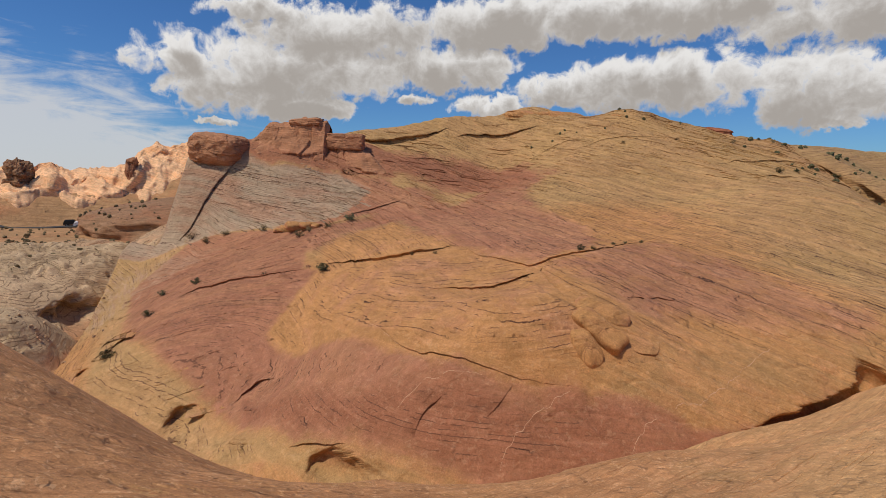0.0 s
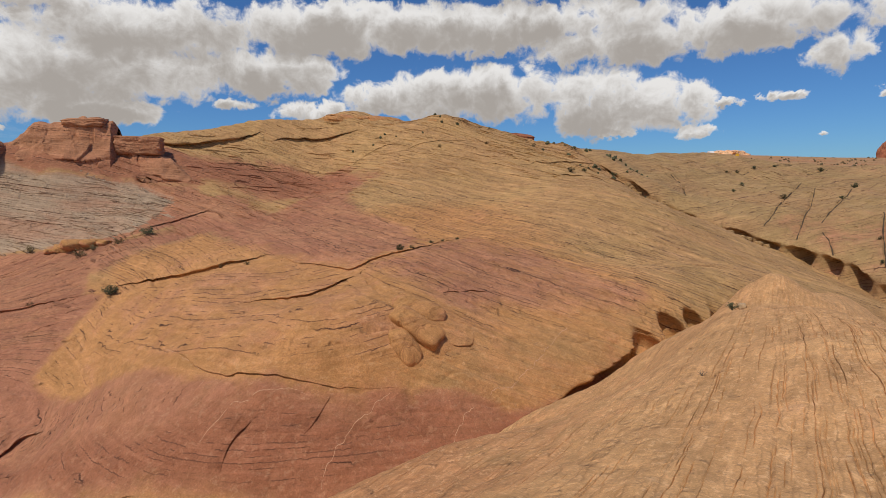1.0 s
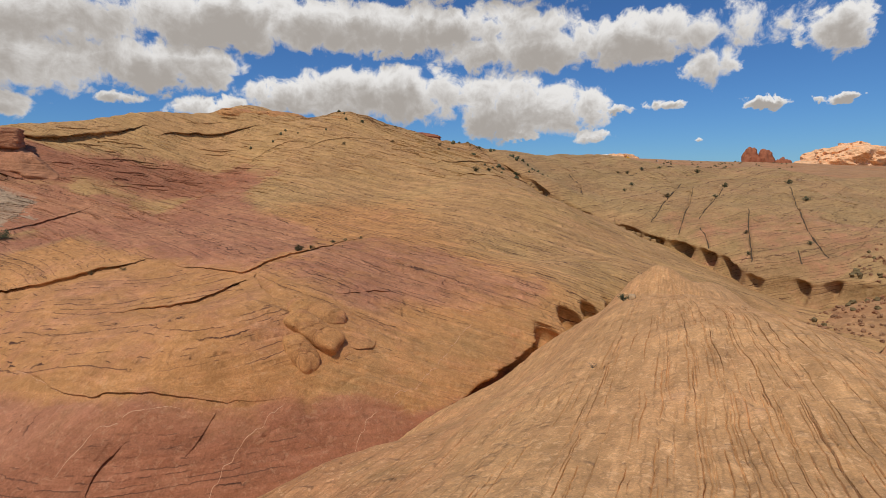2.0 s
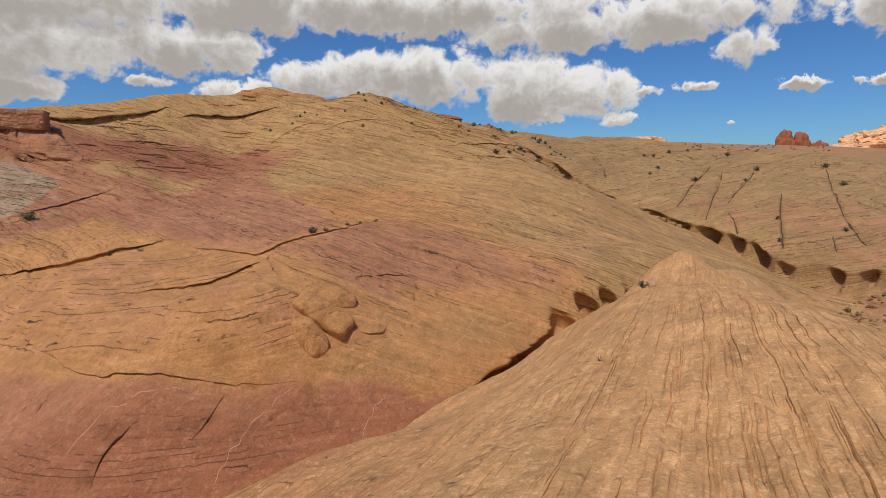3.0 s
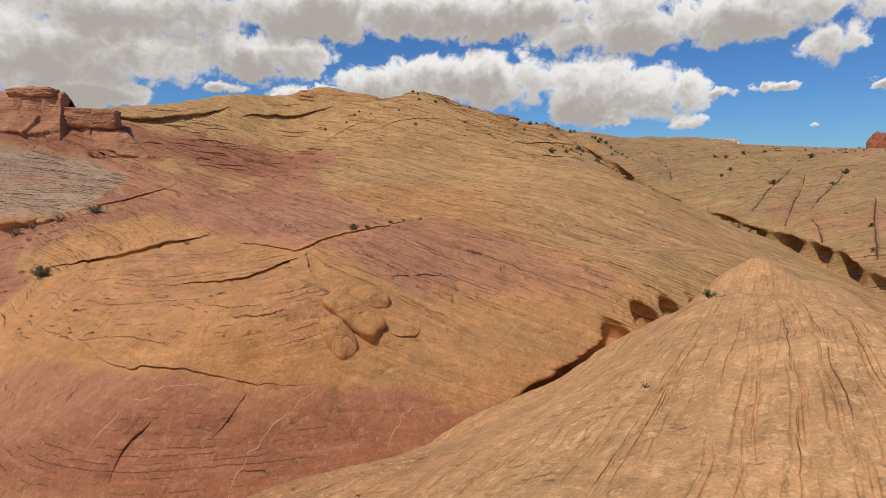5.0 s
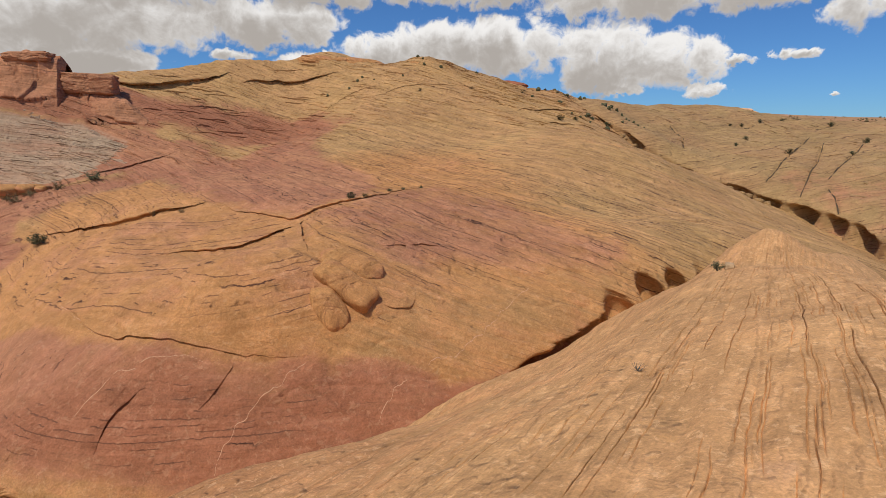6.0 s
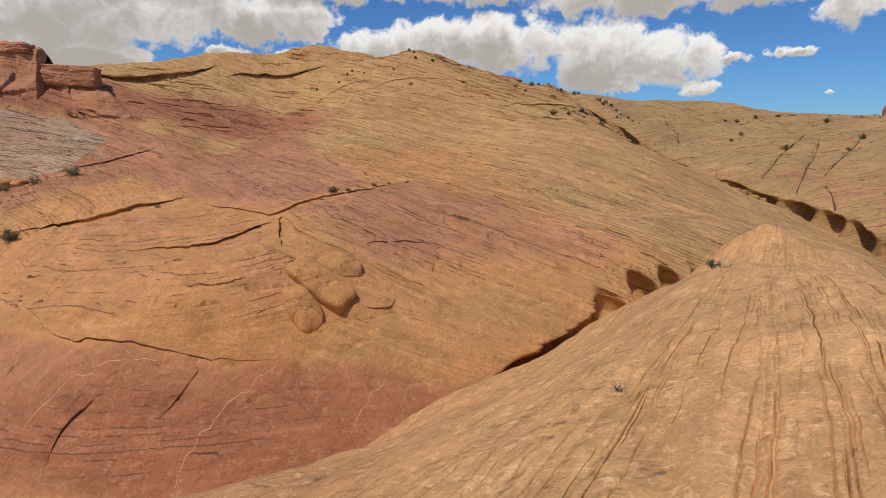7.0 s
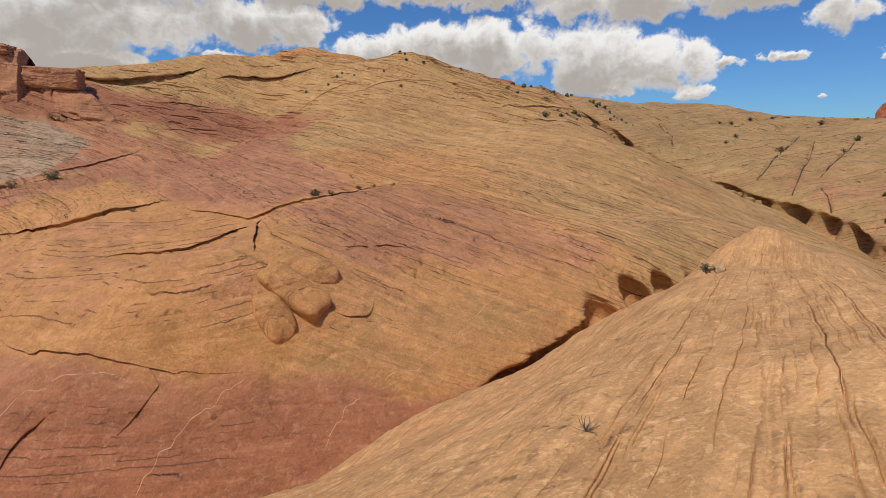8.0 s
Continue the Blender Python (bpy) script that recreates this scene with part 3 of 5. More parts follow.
UPPER_PINK = [(7.3, 30.6), (2.6, 37.1), (-1.6, 50.9), (-6.9, 47.5), (-8.2, 45.2), (-12.2, 46.8), (-13.3, 50.6), (-9, 52), (-3.5, 56.9), (-1.3, 59.1), (1.2, 60), (4.8, 55.6), (8.3, 59.1), (13.5, 61.9), (14.6, 55.2), (11.8, 52.2), (11.4, 44.3), (13.5, 39.8), (13.5, 34.2), (10.7, 30.5)]
LOWER_PINK = [(-9, 43.1), (-9.5, 46.5), (-8.6, 52.2), (-7.8, 54.9), (-13.6, 54), (-24.2, 57.1), (-26.1, 54.5), (-27.8, 50.9), (-23.7, 40.9), (-17.2, 34.2), (-14.4, 32), (-10.9, 28.2), (-5.3, 21.8), (-2, 19.9), (0.7, 18.5), (2.8, 17.7), (5.8, 17.5), (9, 17.5), (12.3, 17.8), (11.2, 18), (9.1, 18.9), (6.7, 19.3), (4, 20.1), (1.3, 21.4), (-1, 23.7), (-4, 27.3), (-10.3, 35.5), (-9.3, 37.9), (-7.9, 42.1)]
PINK_BAND = [(7.5, 30.2), (10.7, 30.5), (15.9, 33), (19.4, 28.8), (20.3, 24.3), (21.5, 22), (20.1, 21.3), (15.2, 21.5), (12.7, 22.4), (10.7, 22.6), (9, 23.9), (8.1, 25.6)]
DEEP_RED = [(-10.2, 30), (-2.8, 22.7), (1.7, 20.8), (4.7, 19.7), (7.5, 19), (9.4, 18.5), (12, 17.8), (9, 17.5), (5.8, 17.5), (2.8, 17.7), (0.7, 18.5), (-2, 19.9), (-5.3, 22), (-9.7, 27.4)]
HEAD = [(-7.6, 35), (-7.3, 37), (-6.2, 40.6), (-3.8, 39.8), (2.3, 36), (4.2, 35.5), (7.2, 30.8), (7.2, 22.7), (8.4, 21.7), (9, 20.5), (7.9, 19.7), (6.4, 19.7), (4.7, 20), (2.6, 20.8), (-0.4, 23.4), (-2.9, 25.8)]
CROWN = [(-6.2, 40.6), (-8.2, 45.2), (-6.9, 47.3), (-1.6, 50.9), (2.6, 38.5), (2.0, 36.3), (-2.1, 39.0), (-4.1, 41.7)]
RED_SHELF = [(-12, 63), (-3, 62.5), (3, 60), (2, 56), (-4, 55.5), (-10, 53), (-16, 53.5), (-12, 56)]
OLIVE_CHEEK = [(9.4, 21.7), (19.9, 21), (20.2, 20.2), (18.3, 19), (13.2, 17.9), (8.7, 18.2), (6.9, 19.2), (9.1, 20.2)]
RED_CAP = [(-28, 64.0), (-23, 64.6), (-16.8, 62.7), (-8.9, 62.6), (-2.1, 62.2), (2.1, 64.8), (-3.7, 67.6), (-7.0, 71.0), (-11.6, 72.5), (-15.8, 74), (-28, 74)]
DUSKY = [(-5.3, 67.2), (0.1, 67.7), (7.1, 67.6), (13.5, 63.8), (15.6, 55.1), (10.4, 56.3), (3.9, 60.4), (-1.5, 62.4)]
WHITE_BED = [(-34, 58.5), (-36.0, 68.0), (-20.4, 64.2), (-16.8, 62.5), (-8.9, 62.4), (-5.0, 60.4), (-7.9, 55.2), (-12.5, 54.5), (-15.5, 54.8), (-20.1, 56.1)]
SWIRL = [(-28, 44), (-24, 47), (-20, 50), (-18, 53), (-21, 55), (-26, 57), (-33, 58), (-34, 46)]
OCHRE_FOOT = [(-30.3, 54.2), (-22.9, 40.3), (-16.6, 33.9), (-14.2, 32), (-10.2, 27.1), (-5.3, 21.8), (-2, 19.8), (0.7, 18.3), (2, 17.7), (-2.9, 19.4), (-8.9, 23.4), (-16.2, 29.9), (-22.2, 34.3)]
LENS_PALE = [(-2, 63.6), (0, 62.9), (2.6, 62.8), (1.4, 61.0), (-1.4, 60.6), (-2.9, 62.0)]

hx = np.concatenate([np.linspace(-36, -12, 130)[:-1], np.linspace(-12, 18, 290)[:-1], np.linspace(18, 25.5, 130)[:-1], np.linspace(25.5, 66, 200)])
hy = np.concatenate([np.linspace(13.5, 17.5, 40)[:-1], np.linspace(17.5, 21.5, 130)[:-1], 21.5 + 74 * (np.linspace(0, 1, 500) ** 1.3)])
shape = (len(hy), len(hx))
X, Y = (v.ravel() for v in np.meshgrid(hx, hy))
Z = hill_height(X, Y)
Z = Z + relief(X, Y, Z, 3, -0.6)
# the ravine along the dome's foot
foot = np.interp(Y, [p[1] for p in FOOT[::-1]], [p[0] for p in FOOT[::-1]])
Z = Z - 9 * step(X - foot, 0.6, 3.0) * step(Y, 62, 56)
Z = Z - (0.6 + 0.6 * grain(Y * 0.45, 0 * Y, 0, 53)) * step(foot - X, 3.0, 0.2) * step(Y, 43, 48) * step(Y, 66, 60)
# low cross-bed ribs that dip to the right
q = Z + 0.42 * X + 0.04 * Y
q = q + 0.25 * fbm(X * 0.12, Y * 0.12, 0, 2, 61)
rib = grain(X * 0.12, Y * 0.12, q * 2.6, 62)
Z = Z + 0.10 * np.maximum(rib, 0) - 0.07 * np.maximum(1 - np.abs(grain(X * 0.2, Y * 0.2, q * 4.5, 63)) - 0.85, 0) / 0.15
plain_rows = Z.reshape(shape).copy()
for line, drop in LEDGES:
    Z = ledge(Z, X, Y, line, 0.6 * drop)
for line, depth, width in JOINTS:
    Z = ledge(Z, X, Y, line, depth, 0.5, 2.5 * width)
# the undercut along the ravine, and three tall bays
lip_z = np.interp(X, [11, 12.3, 14.6, 16.5, 18.4, 19.5], [-8.5, -8.0, -7.5, -7.05, -6.6, -6.4])
below = lip_z + 0.12 * grain(X * 1.1, Y, 0, 71) - Z
near = step(Y, 23.5, 22.5) * step(Y, 15.5, 16.5)
shove = 1.5 * step(below, 0.0, 0.7) * step(X, 10.5, 12.5) * step(X, 20.0, 19.0) * near
below_arch = below + 0.0
for cx, wide, top, deep in [(19.5, 1.0, -5.75, 1.0), (21.65, 0.9, -5.25, 1.2), (23.45, 0.8, -5.2, 1.0), (25.4, 0.7, -5.35, 0.7), (27.6, 0.9, -5.2, 0.6)]:
    u = (X - cx + 0.18 * (Z - top)) / wide
    arch = top - 0.8 * u * u - Z
    below_arch = np.where(np.abs(u) < 1.05, np.maximum(below_arch, arch), below_arch)
    shove = np.maximum(shove, 0.9 * deep * step(arch, 0.0, 0.9) * step(np.abs(u), 1.05, 0.7) * near)
Z = Z - 0.6 * step(shove, 0.6, 1.1) * step(below_arch, 0.45, 1.0)
X, Y = X + 0.25 * shove, Y + shove
for centre, radius, deep in [
    ((-13.0, 29.2, -13.2), (1.5, 1.5, 0.8), 1.6), ((-8.0, 23.4, -12.2), (2.2, 1.5, 0.8), 1.5), ((-2.6, 19.6, -10.5), (2.4, 1.2, 0.55), 1.2), ((-21.6, 38.4, -11.5), (2.2, 2.2, 0.8), 2.0), ((-23.4, 36.4, -12.8), (0.5, 0.6, 0.4), 0.8),
    ((-7.0, 62.1, 2.4), (1.6, 1.2, 0.5), 1.4), ((44.0, 52.0, 3.2), (1.3, 1.2, 0.7), 1.4), ((28.5, 64.0, 10.6), (0.8, 1.0, 0.5), 1.0),
]:
    away = np.array([centre[0] - 3, centre[1] - 1])
    away = away / np.hypot(*away)
    X, Y, Z = hollow(X, Y, Z, centre, radius, (deep * away[0], deep * away[1], -0.25))
foot_ochre = inside(X, Y, OCHRE_FOOT, 2.0)
lens = 1 - inside(X, Y, LENS_PALE, 0.8)
red_cap = inside(X, Y, RED_CAP, 1.0)
dusky = inside(X, Y, DUSKY, 3.0)
ravine_red = step(Z, -7.5, -8.3) * step(X, 2, 5) * step(X, 24, 20) * step(Y, 24, 21)
foot_ochre = foot_ochre * (1 - ravine_red)
deep_red = np.maximum(inside(X, Y, DEEP_RED, 1.6), 0.9 * ravine_red) * (1 - foot_ochre)
pinkness = np.maximum.reduce([ravine_red, inside(X, Y, UPPER_PINK, 2.4), inside(X, Y, LOWER_PINK, 0.9), 0.72 * inside(X, Y, PINK_BAND, 3.0), 0.9 * dusky, red_cap, inside(X, Y, RED_SHELF, 1.5), 0.25 * step(Y, 50, 38) * step(X, 26, 16)])
pinkness = np.maximum(pinkness, 0.38 * inside(X, Y, HEAD, 3.0)) * (1 - foot_ochre) * lens
whiteness = np.maximum(inside(X, Y, WHITE_BED, 1.2), 0.45 * inside(X, Y, SWIRL, 5.0)) + 0.3 * (1 - lens)
duskiness = np.maximum.reduce([0.8 * dusky, 0.7 * red_cap, 0.95 * deep_red, 0.35 * inside(X, Y, LOWER_PINK, 3.0) * (1 - foot_ochre)])
zone = np.stack([pinkness, whiteness, duskiness], -1)
orange = np.maximum.reduce([0.85 * step(Y, 50, 40) * step(X, 30, 15), inside(X, Y, HEAD, 1.0), inside(X, Y, CROWN, 1.5)]) * (1 - foot_ochre) * (1 - 0.45 * inside(X, Y, OLIVE_CHEEK, 2.5))


def hill_beds(x, y, z):
    """Height across the cross-bed sets of the hill, each with a dip of its own."""
    warp = 0.22 * fbm(x * 0.12, y * 0.12, 0, 2, 61)
    main = z + 0.42 * x + 0.04 * y + warp
    head = z - 0.10 * x + 0.10 * y + 2.2 * warp + 0.5 * np.sin(0.35 * x + 0.2 * y)
    low = z + 0.03 * x + warp
    left = z - 0.30 * x + 0.15 * y + 6.0 * fbm(x * 0.055, y * 0.055, 0, 2, 64)
    white = z + 0.16 * x - 0.05 * y + 3.0 * warp
    crown = z + 0.22 * x + 0.05 * y + warp
    q, seam = main, 0 * x
    for region, other in ((inside(x, y, LOWER_PINK, 1.2), left), (inside(x, y, DEEP_RED, 1.2), low), (inside(x, y, HEAD, 1.2), head), (inside(x, y, WHITE_BED, 1.2), white), (inside(x, y, RED_CAP, 1.2), crown), (inside(x, y, OCHRE_FOOT, 1.2), low)):
        q = np.where(region > 0.5, other, q)
        seam = np.maximum(seam, 1 - 2 * np.abs(region - 0.5))
    return q, np.maximum(np.clip(3 * seam, 0, 1), 0.75 * inside(x, y, OLIVE_CHEEK, 1.5))


bedding, seam = hill_beds(X, Y, Z)
beds = np.stack([bedding, orange, seam], -1)
hill = tagged(sheet("sandstone_hill", X.reshape(shape), Y.reshape(shape), Z.reshape(shape), rock_hill, zone, None, beds), "broad hill of pink and ochre banded sandstone slickrock", "rock hill")


def tube(name, points, radius, material, parent, height, lift=0.0):
    """A thin rib that follows the ground along a line."""
    bm = bmesh.new()
    p = np.array(points, float)
    u = np.linspace(0, len(p) - 1, 12 * (len(p) - 1))
    xs, ys = np.interp(u, range(len(p)), p[:, 0]), np.interp(u, range(len(p)), p[:, 1])
    xs, ys = xs + 0.06 * grain(u * 3, xs, 0, 5), ys + 0.06 * grain(u * 3, ys, 3, 6)
    zs = height(xs, ys)
    last = None
    for k in range(len(u)):
        a, b = max(k - 1, 0), min(k + 1, len(u) - 1)
        d = Vector((xs[b] - xs[a], ys[b] - ys[a], 0)).normalized()
        n = Vector((-d.y, d.x, 0))
        r = radius * (0.6 + 0.4 * math.sin(3.1 * u[k]) ** 2)
        c = Vector((xs[k], ys[k], zs[k] + lift))
        row = [bm.verts.new(c + n * r * s + Vector((0, 0, h * r))) for s, h in ((-1, -1.2), (-0.6, 0.35), (0.6, 0.35), (1, -1.2))]
        if last:
            for m in range(3):
                bm.faces.new((last[m], last[m + 1], row[m + 1], row[m]))
        last = row
    return part(name, bm, material, parent, smooth=True)


# the hill's own surface, looked up on its mesh
hill_rows = Z.reshape(shape)


def on_plain(x, y):
    return on_hill(x, y, plain_rows)


def on_hill(x, y, hill_rows=hill_rows):
    i = np.clip(np.searchsorted(hx, x) - 1, 0, len(hx) - 2)
    j = np.clip(np.searchsorted(hy, y) - 1, 0, len(hy) - 2)
    u, v = (x - hx[i]) / (hx[i + 1] - hx[i]), (y - hy[j]) / (hy[j + 1] - hy[j])
    return (hill_rows[j, i] * (1 - u) + hill_rows[j, i + 1] * u) * (1 - v) + (hill_rows[j + 1, i] * (1 - u) + hill_rows[j + 1, i + 1] * u) * v


for line in (
    [(3.4, 18.0), (3.9, 18.5), (4.6, 18.8), (5.5, 19.1), (6.4, 19.3)],
    [(10.4, 18.6), (11.1, 18.7), (11.9, 18.9), (12.9, 19.3), (13.7, 19.7), (14.9, 20.3), (16.1, 20.9)],
    [(-3.0, 28.0), (-1.4, 25.1), (-0.4, 23.4)],
    [(8.4, 17.6), (8.9, 18.0), (9.6, 18.3)],
    [(-0.6, 20.6), (0.6, 21.0), (2.0, 20.7), (3.2, 20.2)],
):
    tagged(tube("mineral_vein", line, 0.016, vein_stone, hill, on_hill), "thin pale mineral vein")



def lip_rows(points, drop, height, seed, spacing=0.14, under=0.6):
    """Rows of an overhanging broken edge along a line with uphill on its left."""
    p = np.array(points, float)
    length = np.r_[0, np.cumsum(np.hypot(*np.diff(p, axis=0).T))]
    u = np.linspace(0, length[-1], max(6, int(length[-1] / spacing)))
    # rounded corners
    xs, ys = np.interp(u, length, p[:, 0]), np.interp(u, length, p[:, 1])
    for _ in range(3):
        xs[1:-1], ys[1:-1] = (xs[:-2] + 2 * xs[1:-1] + xs[2:]) / 4, (ys[:-2] + 2 * ys[1:-1] + ys[2:]) / 4
    dx, dy_ = np.gradient(xs), np.gradient(ys)
    n = np.hypot(dx, dy_) + 1e-9
    nx, ny = -dy_ / n, dx / n
    rows = []
    wave = drop * (0.9 * fbm(u * 0.7 / max(drop, 0.15) * 0.3, 0 * u, seed, 3, seed))
    h = drop * np.clip(np.sin(np.pi * np.clip(u / length[-1], 0.01, 0.99)), 0, 1) ** 0.7 * (0.8 + 0.5 * fbm(u * 0.5, 0 * u + seed, 0, 3, seed + 1))
    reach = 0.3 * drop + 0.75
    section = [(reach, -0.05, 0), (0.3 * drop + 0.2, 0.0, 0.06), (-0.05 * drop, 0.0, 0.12), (-0.3 * drop, 0, 0.07), (-0.36 * drop, 0, -0.06), (-0.25 * drop, 0, -0.18), (0.3 * drop, 0, -0.3), (0.42 * drop, 0, -1.0)]
    for o, z0, k in section:
        o = o + 0 * xs + (wave * 0.35 if o < 0.2 * drop else 0)
        x, y = xs + nx * o, ys + ny * o
        rows.append(np.stack([x, y, height(x, y) + z0 + k * h], -1))
    return np.stack(rows)


zone_rows, orange_rows = zone.reshape(*shape, 3), orange.reshape(shape)


def lip(name, points, drop, height, seed, material, parent, tint=None, label=""):
    g = lip_rows(points, drop, height, seed)
    if tint is None:
        j, i = (np.clip(np.searchsorted(v, g[..., k]), 0, len(v) - 1) for k, v in ((1, hy), (0, hx)))
        tint = zone_rows[j, i]
        q, seam = hill_beds(*g.reshape(-1, 3).T)
        beds = np.stack([q, orange_rows[j, i].ravel(), seam], -1)
    else:
        beds = None
    ob = sheet(name, g[..., 0], g[..., 1], g[..., 2], material, np.zeros(g.shape) + np.array(tint), parent, beds)
    return tagged(ob, label) if label else ob


for k, (line, drop) in enumerate(LEDGES):
    lip("overhanging_ledge", line, 0.62 * drop, on_plain, 200 + k, rock_hill, hill, None, "broken bed edge with a shaded underside")
for k, (line, depth, width) in enumerate(JOINTS):
    lip("joint_edge", line, 0.6 * depth, on_plain, 230 + k, rock_hill, hill, None, "thin dark joint in the slickrock")


def slivers(name, count, box, height, normal, seed, material, parent, tint, sizes=(0.5, 2.4), drops=(0.025, 0.08), keep=None):
    """Many short broken bed edges that follow the bedding, joined."""
    rnd = random.Random(seed)
    corners, quads, tints = [], [], []
    base = 0
    while count > 0:
        x, y = rnd.uniform(box[0], box[2]), rnd.uniform(box[1], box[3])
        if keep and not keep(x, y):
            continue
        count -= 1
        e = 0.6
        gx = float(height(np.array([x + e]), np.array([y]))[0] - height(np.array([x - e]), np.array([y]))[0]) / (2 * e)
        gy_ = float(height(np.array([x]), np.array([y + e]))[0] - height(np.array([x]), np.array([y - e]))[0]) / (2 * e)
        tx, ty = gy_ + normal[1], -(gx + normal[0])
        m = math.hypot(tx, ty) + 1e-6
        tx, ty = tx / m, ty / m
        # uphill must lie on the left of the line
        if -ty * gx + tx * gy_ < 0:
            tx, ty = -tx, -ty
        long = rnd.uniform(*sizes)
        bend = rnd.uniform(-0.12, 0.12)
        u = np.linspace(-0.5, 0.5, 8)
        xs, ys = x + tx * u * long - ty * bend * long * u * u, y + ty * u * long + tx * bend * long * u * u
        d = rnd.uniform(*drops)
        nx, ny = -ty, tx
        fade = np.clip(1 - (2 * np.abs(u)) ** 3, 0.05, 1)
        g = []
        for o, k in ((0.55, -0.03), (0.14, 0.35), (0.0, 0.9), (-0.06, 0.55), (0.1, -0.1), (0.12, -0.7)):
            hz = height(xs + nx * o, ys + ny * o) if o > 0.3 else height(xs, ys)
            g.append(np.stack([xs + nx * o * (1 if o > 0.3 else d * 4), ys + ny * o * (1 if o > 0.3 else d * 4), hz + (k * d * fade if o < 0.3 else -0.05)], -1))
        g = np.stack(g)
        k = np.arange(g.shape[0] * g.shape[1]).reshape(g.shape[:2]) + base
        base += k.size
        corners.append(g.reshape(-1, 3))
        quads.append(np.stack([k[:-1, :-1], k[:-1, 1:], k[1:, 1:], k[1:, :-1]], -1).reshape(-1, 4))
        tints.append(np.tile([*tint(x, y), 1.0], (g.shape[0] * g.shape[1], 1)))
    me = bpy.data.meshes.new(name)
    me.from_pydata(np.concatenate(corners).tolist(), [], np.concatenate(quads).tolist())
    layer = me.color_attributes.new("zone", "FLOAT_COLOR", "POINT")
    layer.data.foreach_set("color", np.concatenate(tints).ravel())
    if parent is hill:
        x, y, z = np.concatenate(corners).T
        j, i = np.clip(np.searchsorted(hy, y), 0, len(hy) - 1), np.clip(np.searchsorted(hx, x), 0, len(hx) - 1)
        layer = me.color_attributes.new("beds", "FLOAT_COLOR", "POINT")
        layer.data.foreach_set("color", np.stack([hill_beds(x, y, z)[0], orange_rows[j, i], 0 * x, 0 * x + 1], -1).ravel())
    me.polygons.foreach_set("use_smooth", np.ones(len(me.polygons), bool))
    me.materials.append(material)
    ob = new(name, me)
    ob.parent = parent
    return tagged(ob, kind="stuff")


def hill_tint(x, y):
    return zone_rows[min(int(np.searchsorted(hy, y)), len(hy) - 1), min(int(np.searchsorted(hx, x)), len(hx) - 1)]


slivers("bedding_edges", 1500, (-11, 19.5, 40, 50), on_hill, (0.42, 0.04), 3, rock_hill, hill, hill_tint, (0.5, 2.6), (0.005, 0.02), lambda x, y: (y > 21.8 or x < 11) and (x > 8 or y > 42))
slivers("bedding_edges", 1300, (-12, 50, 46, 73), on_hill, (0.42, 0.04), 4, rock_hill, hill, hill_tint, (0.8, 4.0), (0.02, 0.10))
slivers("bedding_edges", 170, (-30, 24, -7, 60), on_hill, (-0.30, 0.15), 5, rock_hill, hill, hill_tint, (0.8, 3.0), (0.01, 0.05))
slivers("bedding_edges", 130, (-28, 54, -4, 64), on_hill, (0.16, -0.05), 8, rock_hill, hill, hill_tint, (1.0, 4.0), (0.03, 0.12), lambda x, y: hill_tint(x, y)[1] > 0.5)

slivers("bedding_edges", 150, (28, 46, 58, 63), on_hill, (0.3, 0.0), 6, rock_hill, hill, hill_tint, (0.6, 2.4), (0.05, 0.2))
slivers("bedding_edges", 70, (-4, 62, 30, 73), on_hill, (0.1, 0.0), 7, rock_hill, hill, hill_tint, (1.0, 4.0), (0.06, 0.25))

# ---- near ridge ----
rng = random.Random(5)
# long weathered cracks: place across the crest, width, and dashes along it
CRACKS = []
for k in range(250):
    across = rng.gauss(-2.1, 1.8) if k % 5 else rng.uniform(1.0, 8.0)
    start, dashes = rng.uniform(-4, 4), []
    while start < 27:
        long = rng.uniform(0.2, 2.4)
        dashes.append((start, start + long, rng.uniform(0.008, 0.04)))
        start += long + rng.uniform(0.1, 3.6)
    CRACKS.append((across, rng.uniform(0.002, 0.005), dashes))
ra = np.concatenate([np.linspace(-26, -2, 50)[:-1], np.linspace(-2, 17, 360)[:-1], np.linspace(17, 40, 120)])
rb = np.concatenate([np.linspace(-24, -7, 50)[:-1], np.linspace(-7, 9, 260), np.linspace(9, 20, 70)[1:]] + [p + w * np.array([-2.2, -0.8, 0.0, 0.9, 3.0]) for p, w, _ in CRACKS])
rb = np.unique(np.round(rb, 4))


def fan(u, v):
    """The cracks draw together towards the ridge's far end, and wander a little."""
    gather = 1 - 0.62 * step(u, 11, 27.5) * step(np.abs(v), 9, 3)
    return 0.2 + (v - 0.2) * gather + gather * (0.06 * fbm(u * 0.35, v * 0.6, 0, 2, 88) + 0.022 * fbm(u * 1.6, v * 1.3, 0, 3, 89))


a, b = np.meshgrid(ra, rb)
b = fan(a.ravel(), b.ravel()).reshape(a.shape)
c, s = math.cos(radians(34)), math.sin(radians(34))
X, Y = (a * c - b * s).ravel(), (a * s + b * c).ravel()
A, B = a.ravel(), b.ravel()
Z = ridge_height(X, Y)
Z = Z + 0.05 * fbm(A * 0.25, B * 0.6, 0, 4, 8) + 0.03 * fbm(A * 0.9, B * 2.4, 0, 4, 18) + 0.008 * fbm(A * 4.0, B * 7.0, 0, 3, 19)
